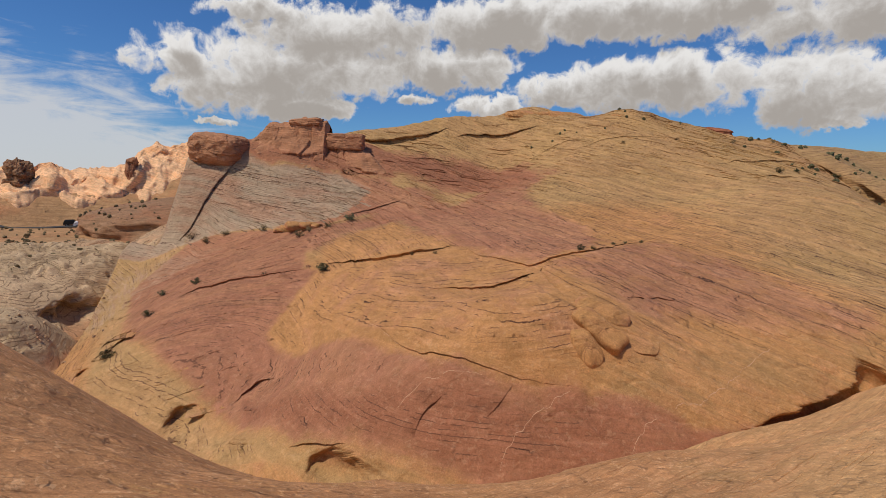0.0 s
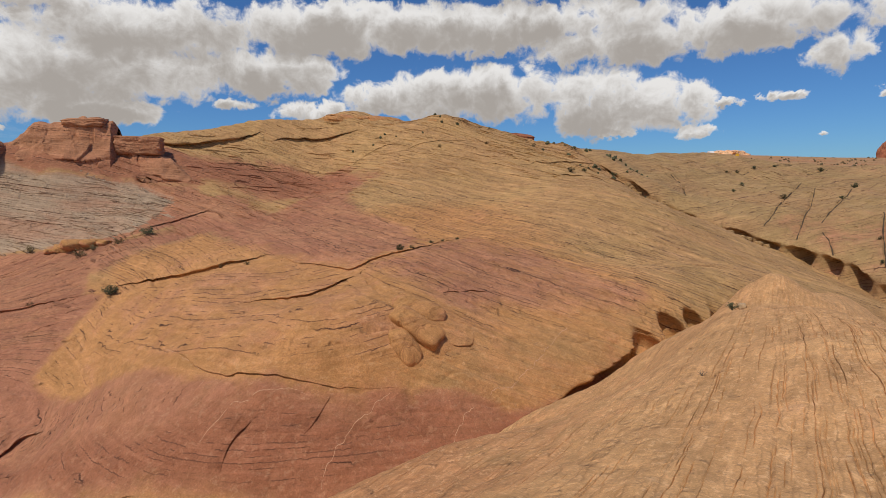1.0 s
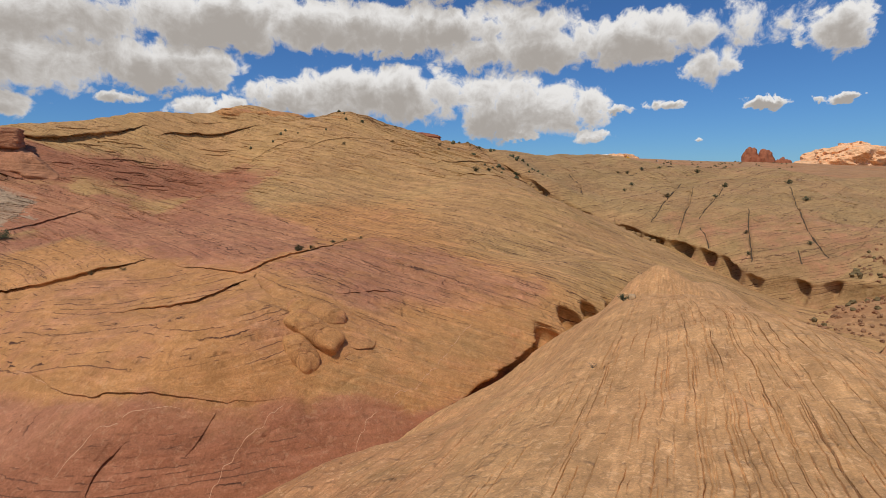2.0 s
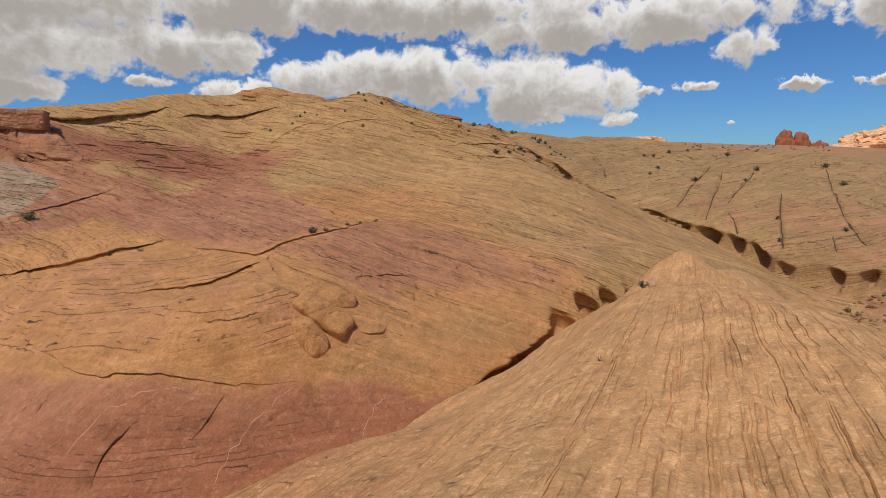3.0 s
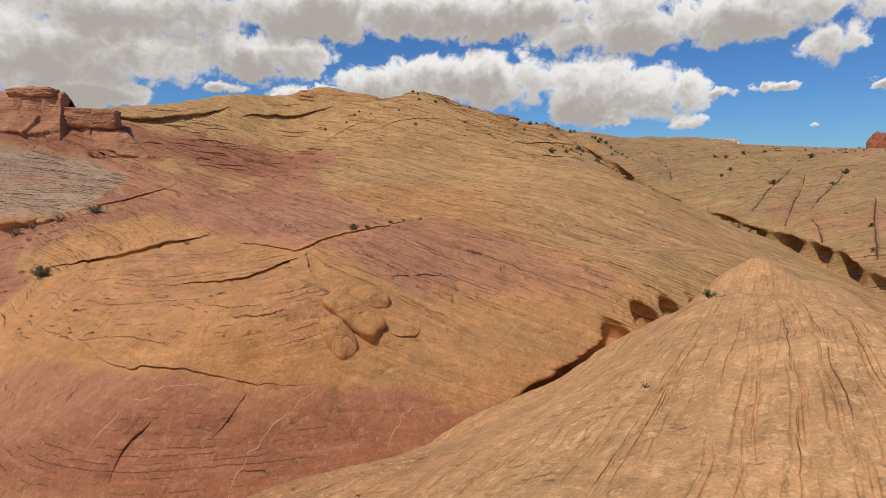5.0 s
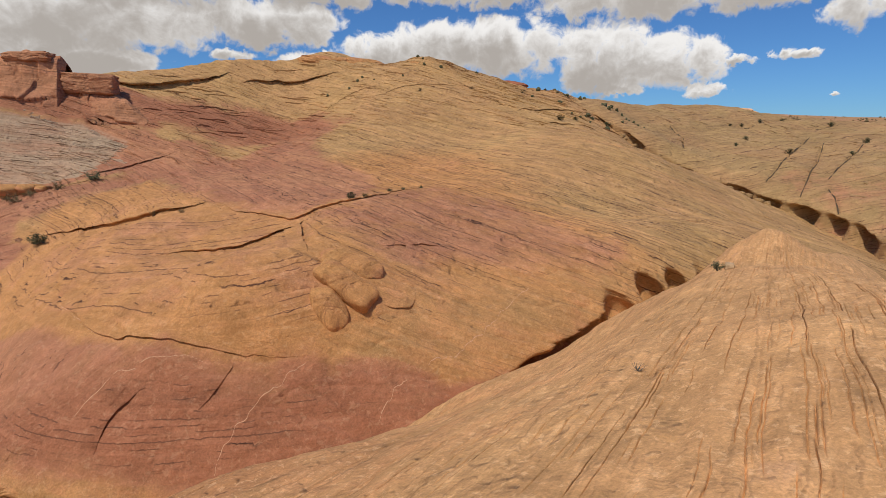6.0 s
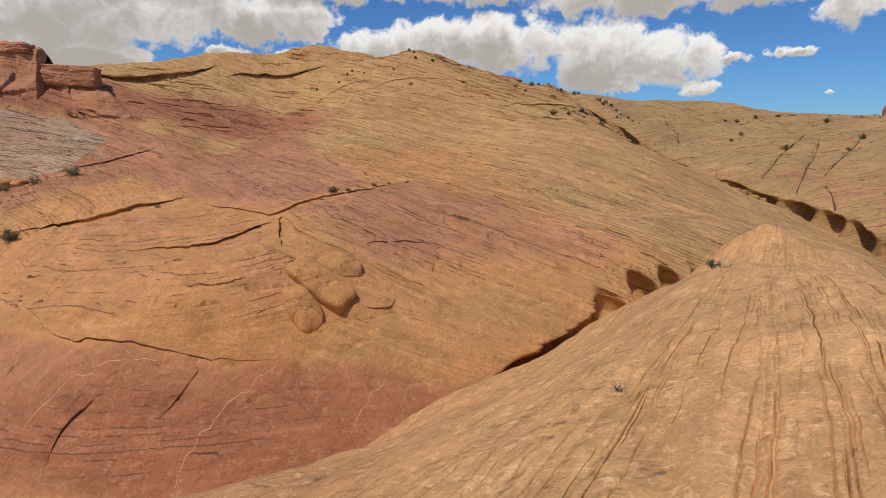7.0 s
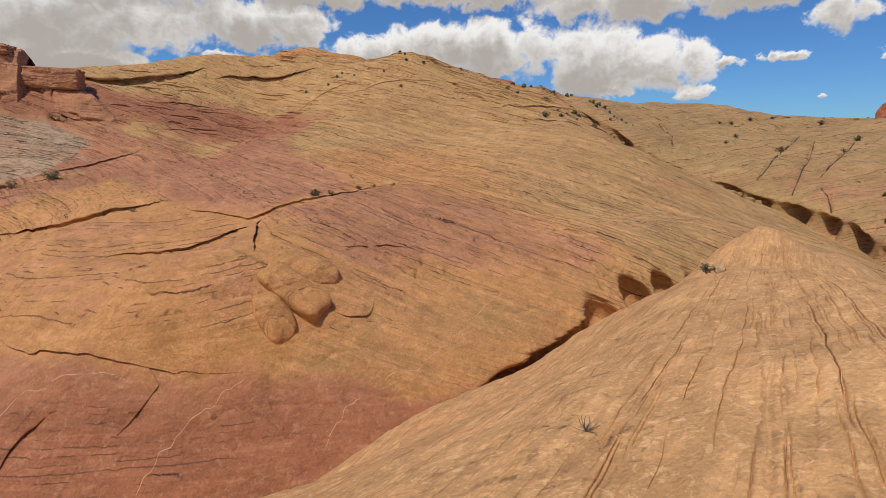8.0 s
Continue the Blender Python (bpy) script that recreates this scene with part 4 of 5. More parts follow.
# bed edges that crop out on the ridge's flank
q = 0.55 * A + 1.0 * B + 0.5 * fbm(A * 0.2, B * 0.3, 0, 3, 95)
tread = q * 1.3 - np.floor(q * 1.3)
Z = Z + step(B, 3.0, 5.0) * 0.07 * (step(tread, 0.0, 0.9) - step(tread, 0.93, 1.0)) * step(fbm(A * 0.4, B * 0.4, 0, 2, 96), -0.5, 0.3)
flutes = 1 - np.abs(grain(A * 0.07, rb.repeat(len(ra)) * 2.6, 0, 91))
Z = Z - 0.012 * step(B, 2.4, 0.8) * step(flutes, 0.8, 1.0) * step(A, 24, 18)
grid = Z.reshape(a.shape)
grid = grid + 0.14 * np.exp(-(((a - 27.6) / 3.0) ** 2) - (b / 0.7) ** 2) - 0.25 * step(a, 19, 26) * (1 - np.exp(-(((b - 0.1) / 0.9) ** 2))) * np.exp(-((b / 3.0) ** 2))
for across, wide, dashes in CRACKS:
    low, high = np.searchsorted(rb, [across - 4 * wide, across + 6 * wide])
    d = (rb[low:high] - across) / wide
    cut = np.where(d > 0, np.exp(-((d / 1.5) ** 2)), np.exp(-((d / 0.6) ** 2)))
    along = sum(deep * step(ra, p0, p0 + 0.25) * step(ra, p1, p1 - 0.25) for p0, p1, deep in dashes)
    grid[low:high] -= cut[:, None] * (along * step(ra, 30, 22))[None, :]
Z = grid.ravel()
zone = np.stack([0.85 * step(B, 1.0, 4.5) * step(A, 13, 4) + 0.3 * step(B, 0.5, 3.0), 0.2 * step(fbm(A * 0.8, B * 0.8, 0, 3, 33), 0.1, 0.5), 0.2 * step(A, 8, 2) * step(B, 2.0, 6.0) * step(fbm(A * 0.3, B * 0.7, 0, 3, 34), -0.5, 0.5)], -1)
ridge = tagged(sheet("slickrock_ridge", X.reshape(a.shape), Y.reshape(a.shape), Z.reshape(a.shape), rock_ridge, zone), "bare tan slickrock ridge with long weathered cracks", "rock ridge")
ridge_rows = Z.reshape(a.shape)


def over_ridge(x, y):
    u, v = x * c + y * s, -x * s + y * c
    w = 2 * v - fan(u, v)
    w = w + (v - fan(u, w)) if len(w) == 1 else w
    return ridge_rows[np.clip(np.searchsorted(rb, w), 0, len(rb) - 1), np.clip(np.searchsorted(ra, u), 0, len(ra) - 1)]


def on_ridge(x, y):
    return float(over_ridge(np.array([float(x)]), np.array([float(y)]))[0])


slivers("weathered_edges", 420, (-9, 2, 1, 11), over_ridge, (0.3, -0.5), 12, rock_ridge, ridge, lambda x, y: (0.7, 0.0, 0.3), (0.2, 1.2), (0.012, 0.04))

# ---- dome beyond the ravine ----
dy = np.linspace(6, 66, 520)
off = np.concatenate([np.linspace(-1.6, 0.6, 90)[:-1], np.linspace(0.6, 2.5, 30)[:-1], 2.5 + 74 * np.linspace(0, 1, 480) ** 1.5])
O, Y = (v.ravel() for v in np.meshgrid(off, dy))
foot = np.interp(Y, [p[1] for p in FOOT[::-1]], [p[0] for p in FOOT[::-1]]) + 0.5 * fbm(Y * 0.35, 0 * Y, 0, 3, 50)
X = foot + O
Z = loft(DX, DY, DOME, foot + np.maximum(O, 0), Y)
Z = Z + 1.3 * relief(X, Y, Z, 14, 0.3) + 0.5 * step(Y, 44, 49) * step(O, 9, 2)
# a rounded brow over a row of hollowed alcoves
fall = np.clip((0.6 - O) / 2.2, 0, 1)
brow = np.clip(fall / 0.4, 0, 1)
under = np.clip((fall - 0.4) / 0.6, 0, 1)
sink = 0.55 * (1 - np.sqrt(np.maximum(1 - brow**2, 0))) + 7.5 * under**1.8
deep = 0.12 * np.maximum(fbm(Y * 0.9, 0 * Y, 0, 2, 52), 0)
for middle_y, half, depth in [(56.0, 0.9, 0.9), (53.0, 1.3, 1.5), (49.6, 1.4, 1.3), (44.8, 1.0, 0.6), (39.7, 1.6, 1.3), (36.8, 1.3, 1.6), (33.7, 1.5, 2.4), (30.7, 1.1, 2.0), (27.9, 1.4, 2.2), (25.0, 1.0, 1.0), (21.5, 0.7, 1.6), (19.6, 0.6, 1.5)]:
    deep = np.maximum(deep, 0.8 * depth * np.exp(-((np.abs(Y - middle_y) / (0.66 * half)) ** 2.5)))
tall = 1.4 + 0.5 * deep
X = np.where(O < 0.6, foot + 0.6 - 0.9 * brow + deep * step(sink, 0.35, 0.9) * step(sink, tall + 0.8, 0.5 * tall) - 1.4 * step(sink, tall, 4.5), X)
Z = Z - sink - 0.5 * step(O, 2.2, 0.0)
DOME_JOINTS = [
    [(53.4, 38.2), (61.8, 42.1), (74.8, 48.7)],
    [(53.2, 34.6), (62.5, 39.4), (71.5, 44.7)],
    [(57.3, 34.9), (66.9, 38.6), (77.6, 43.2)],
    [(51.6, 25.9), (54, 27.3), (56.6, 28.9), (63, 32.4)],
    [(54.3, 20.8), (55.4, 21.7), (60.6, 25.4), (70.8, 30.8), (82.2, 36.9)],
    [(51.5, 47.1), (56.6, 52.2), (57.3, 55.1)],
    [(69.7, 54.2), (73.8, 54.8), (79.4, 55.5), (81.6, 54.8)],
    [(79.9, 51.3), (85.6, 52)],
    [(52.6, 30.7), (54.5, 32.3), (55.5, 33.6)],
    [(52.7, 22.2), (54.5, 23.4)],
]
for line in DOME_JOINTS:
    Z = crack(Z, X, Y, line, 0.25, 0.12)
zone = np.stack([0.42 * inside(X, Y, [(50, 18), (52, 30), (53, 40), (57, 39), (62, 33), (68, 27), (70, 18)], 5.0), 0.15 + 0 * X, 0 * X], -1)
grid = (len(dy), len(off))
dome = tagged(sheet("sandstone_dome", X.reshape(grid), Y.reshape(grid), Z.reshape(grid), rock_dome, zone), "rounded tan sandstone dome with joints and hollowed foot", "rock dome")


def on_dome(x, y):
    f = float(np.interp(y, [p[1] for p in FOOT[::-1]], [p[0] for p in FOOT[::-1]]) + 0.5 * fbm(np.array([y * 0.35]), np.zeros(1), 0, 3, 50)[0])
    j = min(max(int(np.searchsorted(dy, y)), 0), len(dy) - 1)
    return float(dome_rows[j, min(max(int(np.searchsorted(off, x - f)), 0), len(off) - 1)])


dome_rows = Z.reshape(grid)


def over_dome(x, y):
    f = np.interp(y, [p[1] for p in FOOT[::-1]], [p[0] for p in FOOT[::-1]]) + 0.5 * fbm(y * 0.35, 0 * y, 0, 3, 50)
    return dome_rows[np.clip(np.searchsorted(dy, y), 0, len(dy) - 1), np.clip(np.searchsorted(off, x - f), 0, len(off) - 1)]


# a thin dark strip along each joint of the dome
for line in DOME_JOINTS:
    tagged(tube("joint_strip", line, 0.085, dark_strip, dome, over_dome, 0.03), "thin dark strip along a joint")

slivers("bedding_edges", 170, (54, 18, 95, 62), over_dome, (1.6, 0.3), 14, rock_dome, dome, lambda x, y: (0.2, 0.0, 0.0), (0.4, 1.8), (0.012, 0.06))

# ---- boulders and blocks on the hill ----
def block(name, x, y, z, size, seed, material, label, turn=0.0, tilt=0.0, squash=5.0, rough=0.10, detail=4):
    bm = boulder(size, seed, detail, rough, 1.6, squash)
    ob = part(name, bm, material, smooth=True)
    ob.matrix_basis = pose(x, y, z, 0, tilt, turn)
    return tagged(ob, label, "boulder", "blocks of the caprock" if name == "rock_block" else "")


def mass(name, x, y, z, size, seed, material, label, category, turn=0.0, tilt=0.0, bed=1.2, joint=2.2, jut=0.5, detail=6, power=7.0, group=""):
    ob = part(name, blocky(size, seed, detail, bed, joint, jut, power), material)
    ob.matrix_basis = pose(x, y, z, 0, tilt, turn)
    return tagged(ob, label, category, group)


def cliff(name, base, heights, lean, back, seed, material, label, category, bed=0.9, joint=2.3, jut=0.35, notch=None):
    """A jointed rock face along a line (x, y, z of its foot), with its top running back into the slope."""
    p, h = np.array(base, float), np.array(heights, float)
    length = np.r_[0, np.cumsum(np.hypot(*np.diff(p[:, :2], axis=0).T))]
    u = np.linspace(0, length[-1], int(length[-1] / 0.07))
    x0, y0, z0, high = (np.interp(u, length, v) for v in (p[:, 0], p[:, 1], p[:, 2], h))
    high = high + 0.25 * fbm(u * 0.8, 0 * u, seed, 3, seed)
    rows = []
    for v in np.linspace(-1.2, 1, 90):
        rise = np.where(v < 0, v * 1.3, v * high)
        z = z0 + rise
        level = (z + 0.3 * fbm(u * 0.25, z * 0.2, 0, 3, seed + 1) - 0.06 * u) / bed
        layer = np.floor(level)
        shift = u / joint + 0.6 * np.sin(layer * 2.1 + seed) * (layer % 3 > 0) + 0.45 * fbm(u * 0.25, z * 0.3, 0, 2, seed + 6)
        cell = np.floor(shift)
        dice = np.sin(layer * 12.9898 + cell * 78.233 + seed) * 43758.5453
        out = (dice - np.floor(dice) - 0.5) * jut + 0.5 * jut * np.sin(layer * 2.4 + seed)
        gap = np.minimum(shift - cell, 1 - shift + cell) * joint
        slot = np.minimum(level - layer, 1 - level + layer) * bed
        out = out - 0.22 * np.exp(-((gap / 0.07) ** 2)) * (dice - np.floor(dice) > 0.4) - 0.12 * np.exp(-((slot / 0.05) ** 2)) + 0.3 * fbm(u * 0.45, z * 0.5, 0, 2, seed + 5) + 0.07 * fbm(u * 1.5, z * 1.5, 0, 4, seed + 3)
        out = out - 0.45 * max(v - 0.88, 0) / 0.12
        out = out - 0.55 * step(rise, 0.6, 0.15) * step(rise, -0.5, 0.0)
        if notch:
            out = out - notch[2] * step(np.abs(u - notch[0]), notch[1], 0.5 * notch[1]) * step(rise, 0.95, 0.55) * step(rise, -0.4, 0.1)
        side = lean * np.maximum(rise, 0) - out
        rows.append(np.stack([x0, y0 + side, z], -1))
    for v in np.linspace(0.15, 1, 14):
        last = rows[89]
        rows.append(np.stack([last[:, 0], last[:, 1] + back * v, last[:, 2] + 0.12 * fbm(u, 0 * u + 3 * v, 0, 3, seed + 4) - 3.2 * v * v], -1))
    g = np.stack(rows)
    return tagged(sheet(name, g[..., 0], g[..., 1], g[..., 2], material), label, category, "blocks of the caprock" if name == "caprock_wall" else "")


mass("rock_block", -23.5, 65.2, 2.6, (6.6, 6.2, 4.0), 20, rock_cap, "rounded red-brown sandstone block capping a pale cliff", "caprock", -16, 5, 1.4, 3.4, 0.3, 6, 3.6, "blocks of the caprock")
cliff("caprock_wall", [(-20.7, 64.9, 3.0), (-19.8, 64.2, 2.6), (-17.5, 63.3, 2.4), (-13.5, 62.9, 2.0), (-10.9, 62.9, 1.7), (-10.5, 64.2, 1.7)], [2.4, 3.4, 5.8, 6.8, 6.6, 6.0], 0.45, 4.0, 21, rock_cap, "jointed red-brown sandstone caprock above a pale cliff", "caprock", 1.9, 3.6, 0.45)
cliff("caprock_wall", [(-12.0, 63.4, 2.0), (-8.1, 62.6, 1.8), (-5.1, 62.5, 1.7), (-2.5, 61.9, 1.0)], [5.2, 4.8, 2.6, 0.4], 0.85, 4.0, 25, rock_cap, "lower step of red sandstone caprock with a shaded hollow at its foot", "caprock", 1.5, 3.3, 0.25, (4.4, 1.7, 1.0))
mass("rock_block", -13.2, 66.6, 7.7, (4.0, 2.6, 1.0), 23, rock_cap, "flat red-brown slab lying on top of the caprock", "caprock", -8, -3, 0.6, 2.6, 0.2, 6, 6.0, "blocks of the caprock")
mass("rock_block", -8.4, 66.2, 4.9, (4.5, 2.6, 2.0), 25, rock_cap, "squared red sandstone block set in the caprock", "caprock", -5, 1, 1.0, 4.0, 0.1, 6, 12.0, "blocks of the caprock")
for x, y, z, size, seed in [(16.6, 74.4, 8.8, (8.5, 5.0, 2.4), 31), (21.0, 73.4, 8.6, (7.0, 5.0, 2.4), 32), (28.0, 65.2, 7.5, (7.5, 5.0, 2.5), 33)]:
    mass("crest_rock", x, y, z, size, seed, rock_knob, "layered ochre sandstone outcrop on the hill's crest", "outcrop", -8, 3, 0.6, 3.0, 0.25, 6, 2.8, "outcrops on the crest")
mass("red_outcrop", 44.6, 79.4, 6.6, (9.0, 5.0, 3.3), 34, rock_red, "low dark red rock outcrop behind the hill's crest", "outcrop", -40, 4, 0.7, 1.6, 0.4, 6, 4.0)


def lying(name, start, end, wide, thick, seed, power, rough, label, up=(0.1, -0.72, 0.68)):
    """A rounded knob of rock that lies along a slope."""
    a, b = Vector(start), Vector(end)
    axis = (b - a).normalized()
    over = (Vector(up) - axis * axis.dot(Vector(up))).normalized()
    bm = boulder(((b - a).length, wide, thick), seed, 5, rough, 1.4, power)
    ob = part(name, bm, rock_knob, smooth=True)
    m = Matrix((axis, over.cross(axis), over)).transposed().to_4x4()
    m.translation = (a + b) / 2 - over * thick * 0.55
    ob.matrix_basis = m
    return tagged(ob, label, "boulder", "knobs on the hill")


lying("rounded_knob", (7.05, 21.15, -4.75), (7.75, 19.85, -6.15), 1.15, 1.3, 41, 2.6, 0.06, "smooth egg-shaped ochre sandstone knob")
lying("rounded_knob", (7.3, 21.7, -4.2), (8.95, 20.35, -5.5), 1.1, 1.25, 42, 5.0, 0.05, "blunt ochre sandstone knob with a broken end")
lying("rounded_knob", (7.4, 22.3, -3.9), (9.7, 21.5, -4.6), 1.2, 0.7, 43, 3.0, 0.1, "low rounded ochre sandstone lobe")
lying("rounded_knob", (7.2, 19.9, -6.25), (8.1, 19.5, -6.75), 0.8, 0.5, 44, 2.6, 0.12, "small ochre sandstone lobe under a knob")
lying("rounded_knob", (9.6, 20.7, -5.55), (10.5, 20.6, -5.6), 0.7, 0.22, 45, 3.5, 0.15, "thin ochre slab with a curved edge")
for k, (x, y, d) in enumerate([(-12.9, 53.4, 1.1), (-11.8, 53.2, 1.6), (-10.6, 53.0, 1.3), (-9.7, 52.6, 0.9), (-14.0, 53.6, 0.8)]):
    block("fallen_rock", x, y, float(on_hill(x, y)) - 0.15, (1.5 * d, d, 0.6 * d), 90 + k, rock_knob, "ochre sandstone slab lying along a shelf", 25 * k, 6, 5.0, 0.15, 3)["group"] = "fallen rocks on the shelf"
block("fallen_rock", 19.35, 14.35, on_ridge(19.35, 14.35) - 0.04, (0.34, 0.28, 0.24), 97, rock_pale, "small pale stone beside a shrub on the ridge", 30, 0, 4.0, 0.15, 3)
rng = random.Random(11)
for k in range(26):
    x, y = rng.uniform(46.5, 52), rng.uniform(36, 50)
    x = float(np.interp(y, [p[1] for p in FOOT[::-1]], [p[0] for p in FOOT[::-1]])) - rng.uniform(0.3, 1.6)
    d = rng.uniform(0.35, 0.9)
    block("fallen_rock", x, y, float(on_hill(x, y)) - 0.1, (d, d * 0.8, d * 0.7), 60 + k, rock_dome, "broken tan rock at the dome's foot", rng.uniform(0, 360), 0, 5.0, 0.15, 2)["group"] = "fallen rocks in the ravine"


# ---- plants ----
def shrub(seed, size, leaves, leaf, stem, name="desert_shrub"):
    """A low desert shrub: a spray of bent stems with small leaf clumps."""
    rnd = random.Random(seed)
    root = new(name)
    stems, green = bmesh.new(), bmesh.new()
    for k in range(16):
        az, lean = rnd.uniform(0, 6.28), rnd.uniform(0.2, 1.25)
        d = Vector((math.cos(az) * math.sin(lean), math.sin(az) * math.sin(lean), math.cos(lean)))
        at, last, r = Vector((0, 0, -0.05 * size)), None, 0.018 * size
        for n in range(5):
            ring_ = [stems.verts.new(at + Vector((math.cos(q) * r, math.sin(q) * r, 0))) for q in (0, 2.1, 4.2)]
            if last:
                for m in range(3):
                    stems.faces.new((last[m], last[(m + 1) % 3], ring_[(m + 1) % 3], ring_[m]))
            last, r = ring_, r * 0.72
            at = at + d * size * 0.13
            d = (d + Vector((rnd.uniform(-0.35, 0.35), rnd.uniform(-0.35, 0.35), rnd.uniform(-0.1, 0.3)))).normalized()
            if n >= 1:
                for q in range(leaves):
                    p = at + Vector((rnd.gauss(0, 0.07), rnd.gauss(0, 0.07), rnd.gauss(0, 0.06))) * size
                    u = Vector((rnd.uniform(-1, 1), rnd.uniform(-1, 1), rnd.uniform(-0.3, 1))).normalized() * size * rnd.uniform(0.05, 0.10)
                    v = u.orthogonal().normalized() * size * 0.026
                    green.faces.new([green.verts.new(p - v), green.verts.new(p + v), green.verts.new(p + u + v * 0.4), green.verts.new(p + u - v * 0.4)])
    part("branchwork", stems, stem, root)
    if leaves:
        part("foliage", green, leaf, root)
    else:
        green.free()
    return root


def plant(first, spots, label, group):
    """Set copies of a shrub at (x, y, z, scale)."""
    for k, (x, y, z, size) in enumerate(spots):
        m = pose(x, y, z, 0, 0, 77 * k)
        if k == 0:
            first.matrix_basis = m @ Matrix.Scale(size, 4)
            tagged(first, label, "shrub", group)
        else:
            ob = copy_thing(first, m)
            ob.scale = (size, size, size * (0.85 + 0.1 * (k % 4)))


def set_on(height, spots):
    return [(x, y, float(height(x, y)), size) for x, y, size in spots]


plant(shrub(1, 0.7, 9, leaf_dark, twig_bark), set_on(on_hill, [
    (-7.3, 41.6, 1.5), (-6.5, 53.5, 1.7), (10.4, 30.6, 0.75), (11.2, 30.7, 0.5), (12.9, 31.8, 0.45), (13.9, 32.3, 0.4), (15.2, 32.8, 0.4), (35.7, 48.2, 1.1), (44.0, 51.2, 1.2),
    (-21.6, 41.9, 1.2), (-22.3, 45.9, 1.0), (-19.1, 45.5, 1.1), (-22.6, 37.8, 1.5), (38.6, 49.7, 0.8), (44.3, 55.3, 1.0)]), "dark green desert shrub rooted in a sandstone joint", "shrubs in the joints")
plant(shrub(2, 0.75, 5, leaf_dry, twig_bark), set_on(on_hill, [
    (-11.0, 50.0, 1.4), (-10.4, 51.5, 1.1), (-8.4, 51.1, 1.2), (-24.4, 57.7, 1.5), (-22.0, 55.5, 1.5), (-20.0, 55.6, 1.2), (-15.7, 54.5, 1.3), (-12.6, 43.6, 0.7), (0.0, 36.6, 0.7), (1.6, 35.2, 0.5), (41.0, 57.0, 0.9), (36.0, 56.5, 0.8), (30.0, 57.6, 0.8), (24.0, 58.0, 0.7)]),
    "dry brown shrub on a rock shelf", "dry shrubs on the hill")
plant(shrub(3, 0.55, 9, leaf_dark, twig_bark), set_on(on_dome, [
    (64.0, 49.3, 1.3), (59.8, 47.2, 1.0), (62.3, 42.5, 1.5), (75.5, 42.4, 1.8), (66.9, 38.7, 1.4), (73.4, 54.8, 1.3), (83.8, 51.8, 1.6), (56.3, 29.1, 0.9), (84.3, 38.0, 2.0), (74.0, 31.1, 1.6), (52.7, 26.8, 0.8), (70.0, 55.0, 1.0), (68.0, 55.2, 0.9), (78.0, 55.0, 1.0), (56.0, 23.0, 0.9)]),
    "dark shrub growing along a joint in the dome", "shrubs on the dome")
z = on_ridge(19.0, 14.4)
plant(shrub(4, 0.8, 9, leaf_dark, twig_bark), [(19.0, 14.5, z, 0.55)], "small green shrub at the ridge's far end", "shrubs on the ridge")
z = on_ridge(8.78, 7.02)
twigs = shrub(7, 1.0, 0, leaf_dry, twig_bark, "dead_twigs")
plant(twigs, [(8.78, 7.02, z + 0.01, 0.36)], "dead grey twiggy plant lying in a crack", "twigs")
twigs.scale.z = 0.17


# ---- distance ----
def outcrop(name, x, y, z, size, seed, material, label, turn=0.0, rough=0.25, freq=1.6, detail=6):
    ob = part(name, boulder(size, seed, detail, rough, freq), material, smooth=True)
    ob.matrix_basis = pose(x, y, z, 0, 0, turn)
    return tagged(ob, label, "rock outcrop")


def crag(x, y, z, size, seed, material, label, turn=0.0, bed=3.0, joint=6.0, jut=2.0, power=2.6, name="far_outcrop", rough=0.22):
    ob = part(name, blocky(size, seed, 6, bed, joint, jut, power, rough), material)
    ob.matrix_basis = pose(x, y, z, 0, 0, turn)
    return tagged(ob, label, "rock outcrop")


crag(-126, 173, -4.0, (6.5, 6, 9), 1, rock_brown, "small brown sandstone knob on a far ridge", 0, 2.0, 5.0, 1.0, 4.0)
SKYLINE = [(-50, 3), (-44, 5), (-38.0, 2.1), (-36.9, 3.4), (-35.4, 2.3), (-33.8, 4.1), (-32.7, 2.5), (-29.2, 3.6), (-27.8, 5.6), (-26.8, 9.4), (-25.6, 11.4), (-24.4, 10.7), (-22.9, 12.2), (-20.4, 10.8), (-14, 6)]
bearing, v = np.meshgrid(np.linspace(-50, -14, 420), np.linspace(0, 1.4, 130))
crest = np.interp(bearing, [p[0] for p in SKYLINE], [p[1] for p in SKYLINE]) + 0.5 * fbm(bearing * 1.3, 0 * v, 0, 3, 46)
lump = np.abs(fbm(bearing * 0.3 + 0.5 * v, v * 2.0, 0, 3, 41)) + 0.22 * np.abs(fbm(bearing * 0.9 + 1.5 * v, v * 3.0, 0, 2, 42))
rise = np.where(v < 1, v**0.5, 1 - 2.0 * (v - 1) ** 1.3)
crest = 1.7 + (crest - 1.7) * 1.15
z = -10 + (crest + 10) * rise + (4.0 * lump - 2.0) * np.sin(np.pi * np.clip(v, 0, 1)) + 0.3 * fbm(bearing * 4, v * 14, 0, 3, 43)
slant = v * 9 + 0.9 * bearing + fbm(bearing * 0.4, v * 2, 0, 2, 45)
z = z + 0.22 * (slant - np.floor(slant)) * step(v, 0.05, 0.3)
r = 204 + 26 * v + 3.0 * fbm(bearing * 0.5, v * 3, 0, 3, 44)
tagged(sheet("far_ridge", r * np.sin(np.radians(bearing)), r * np.cos(np.radians(bearing)), z, rock_sunlit_orange), "sunlit peach and orange sandstone ridge of rounded domes", "rock ridge")
crag(-99, 189, -8, (4, 8, 14), 14, rock_cap, "dark brown leaning slab against an orange peak", 20, 3.0, 4.0, 1.0, 3.0)
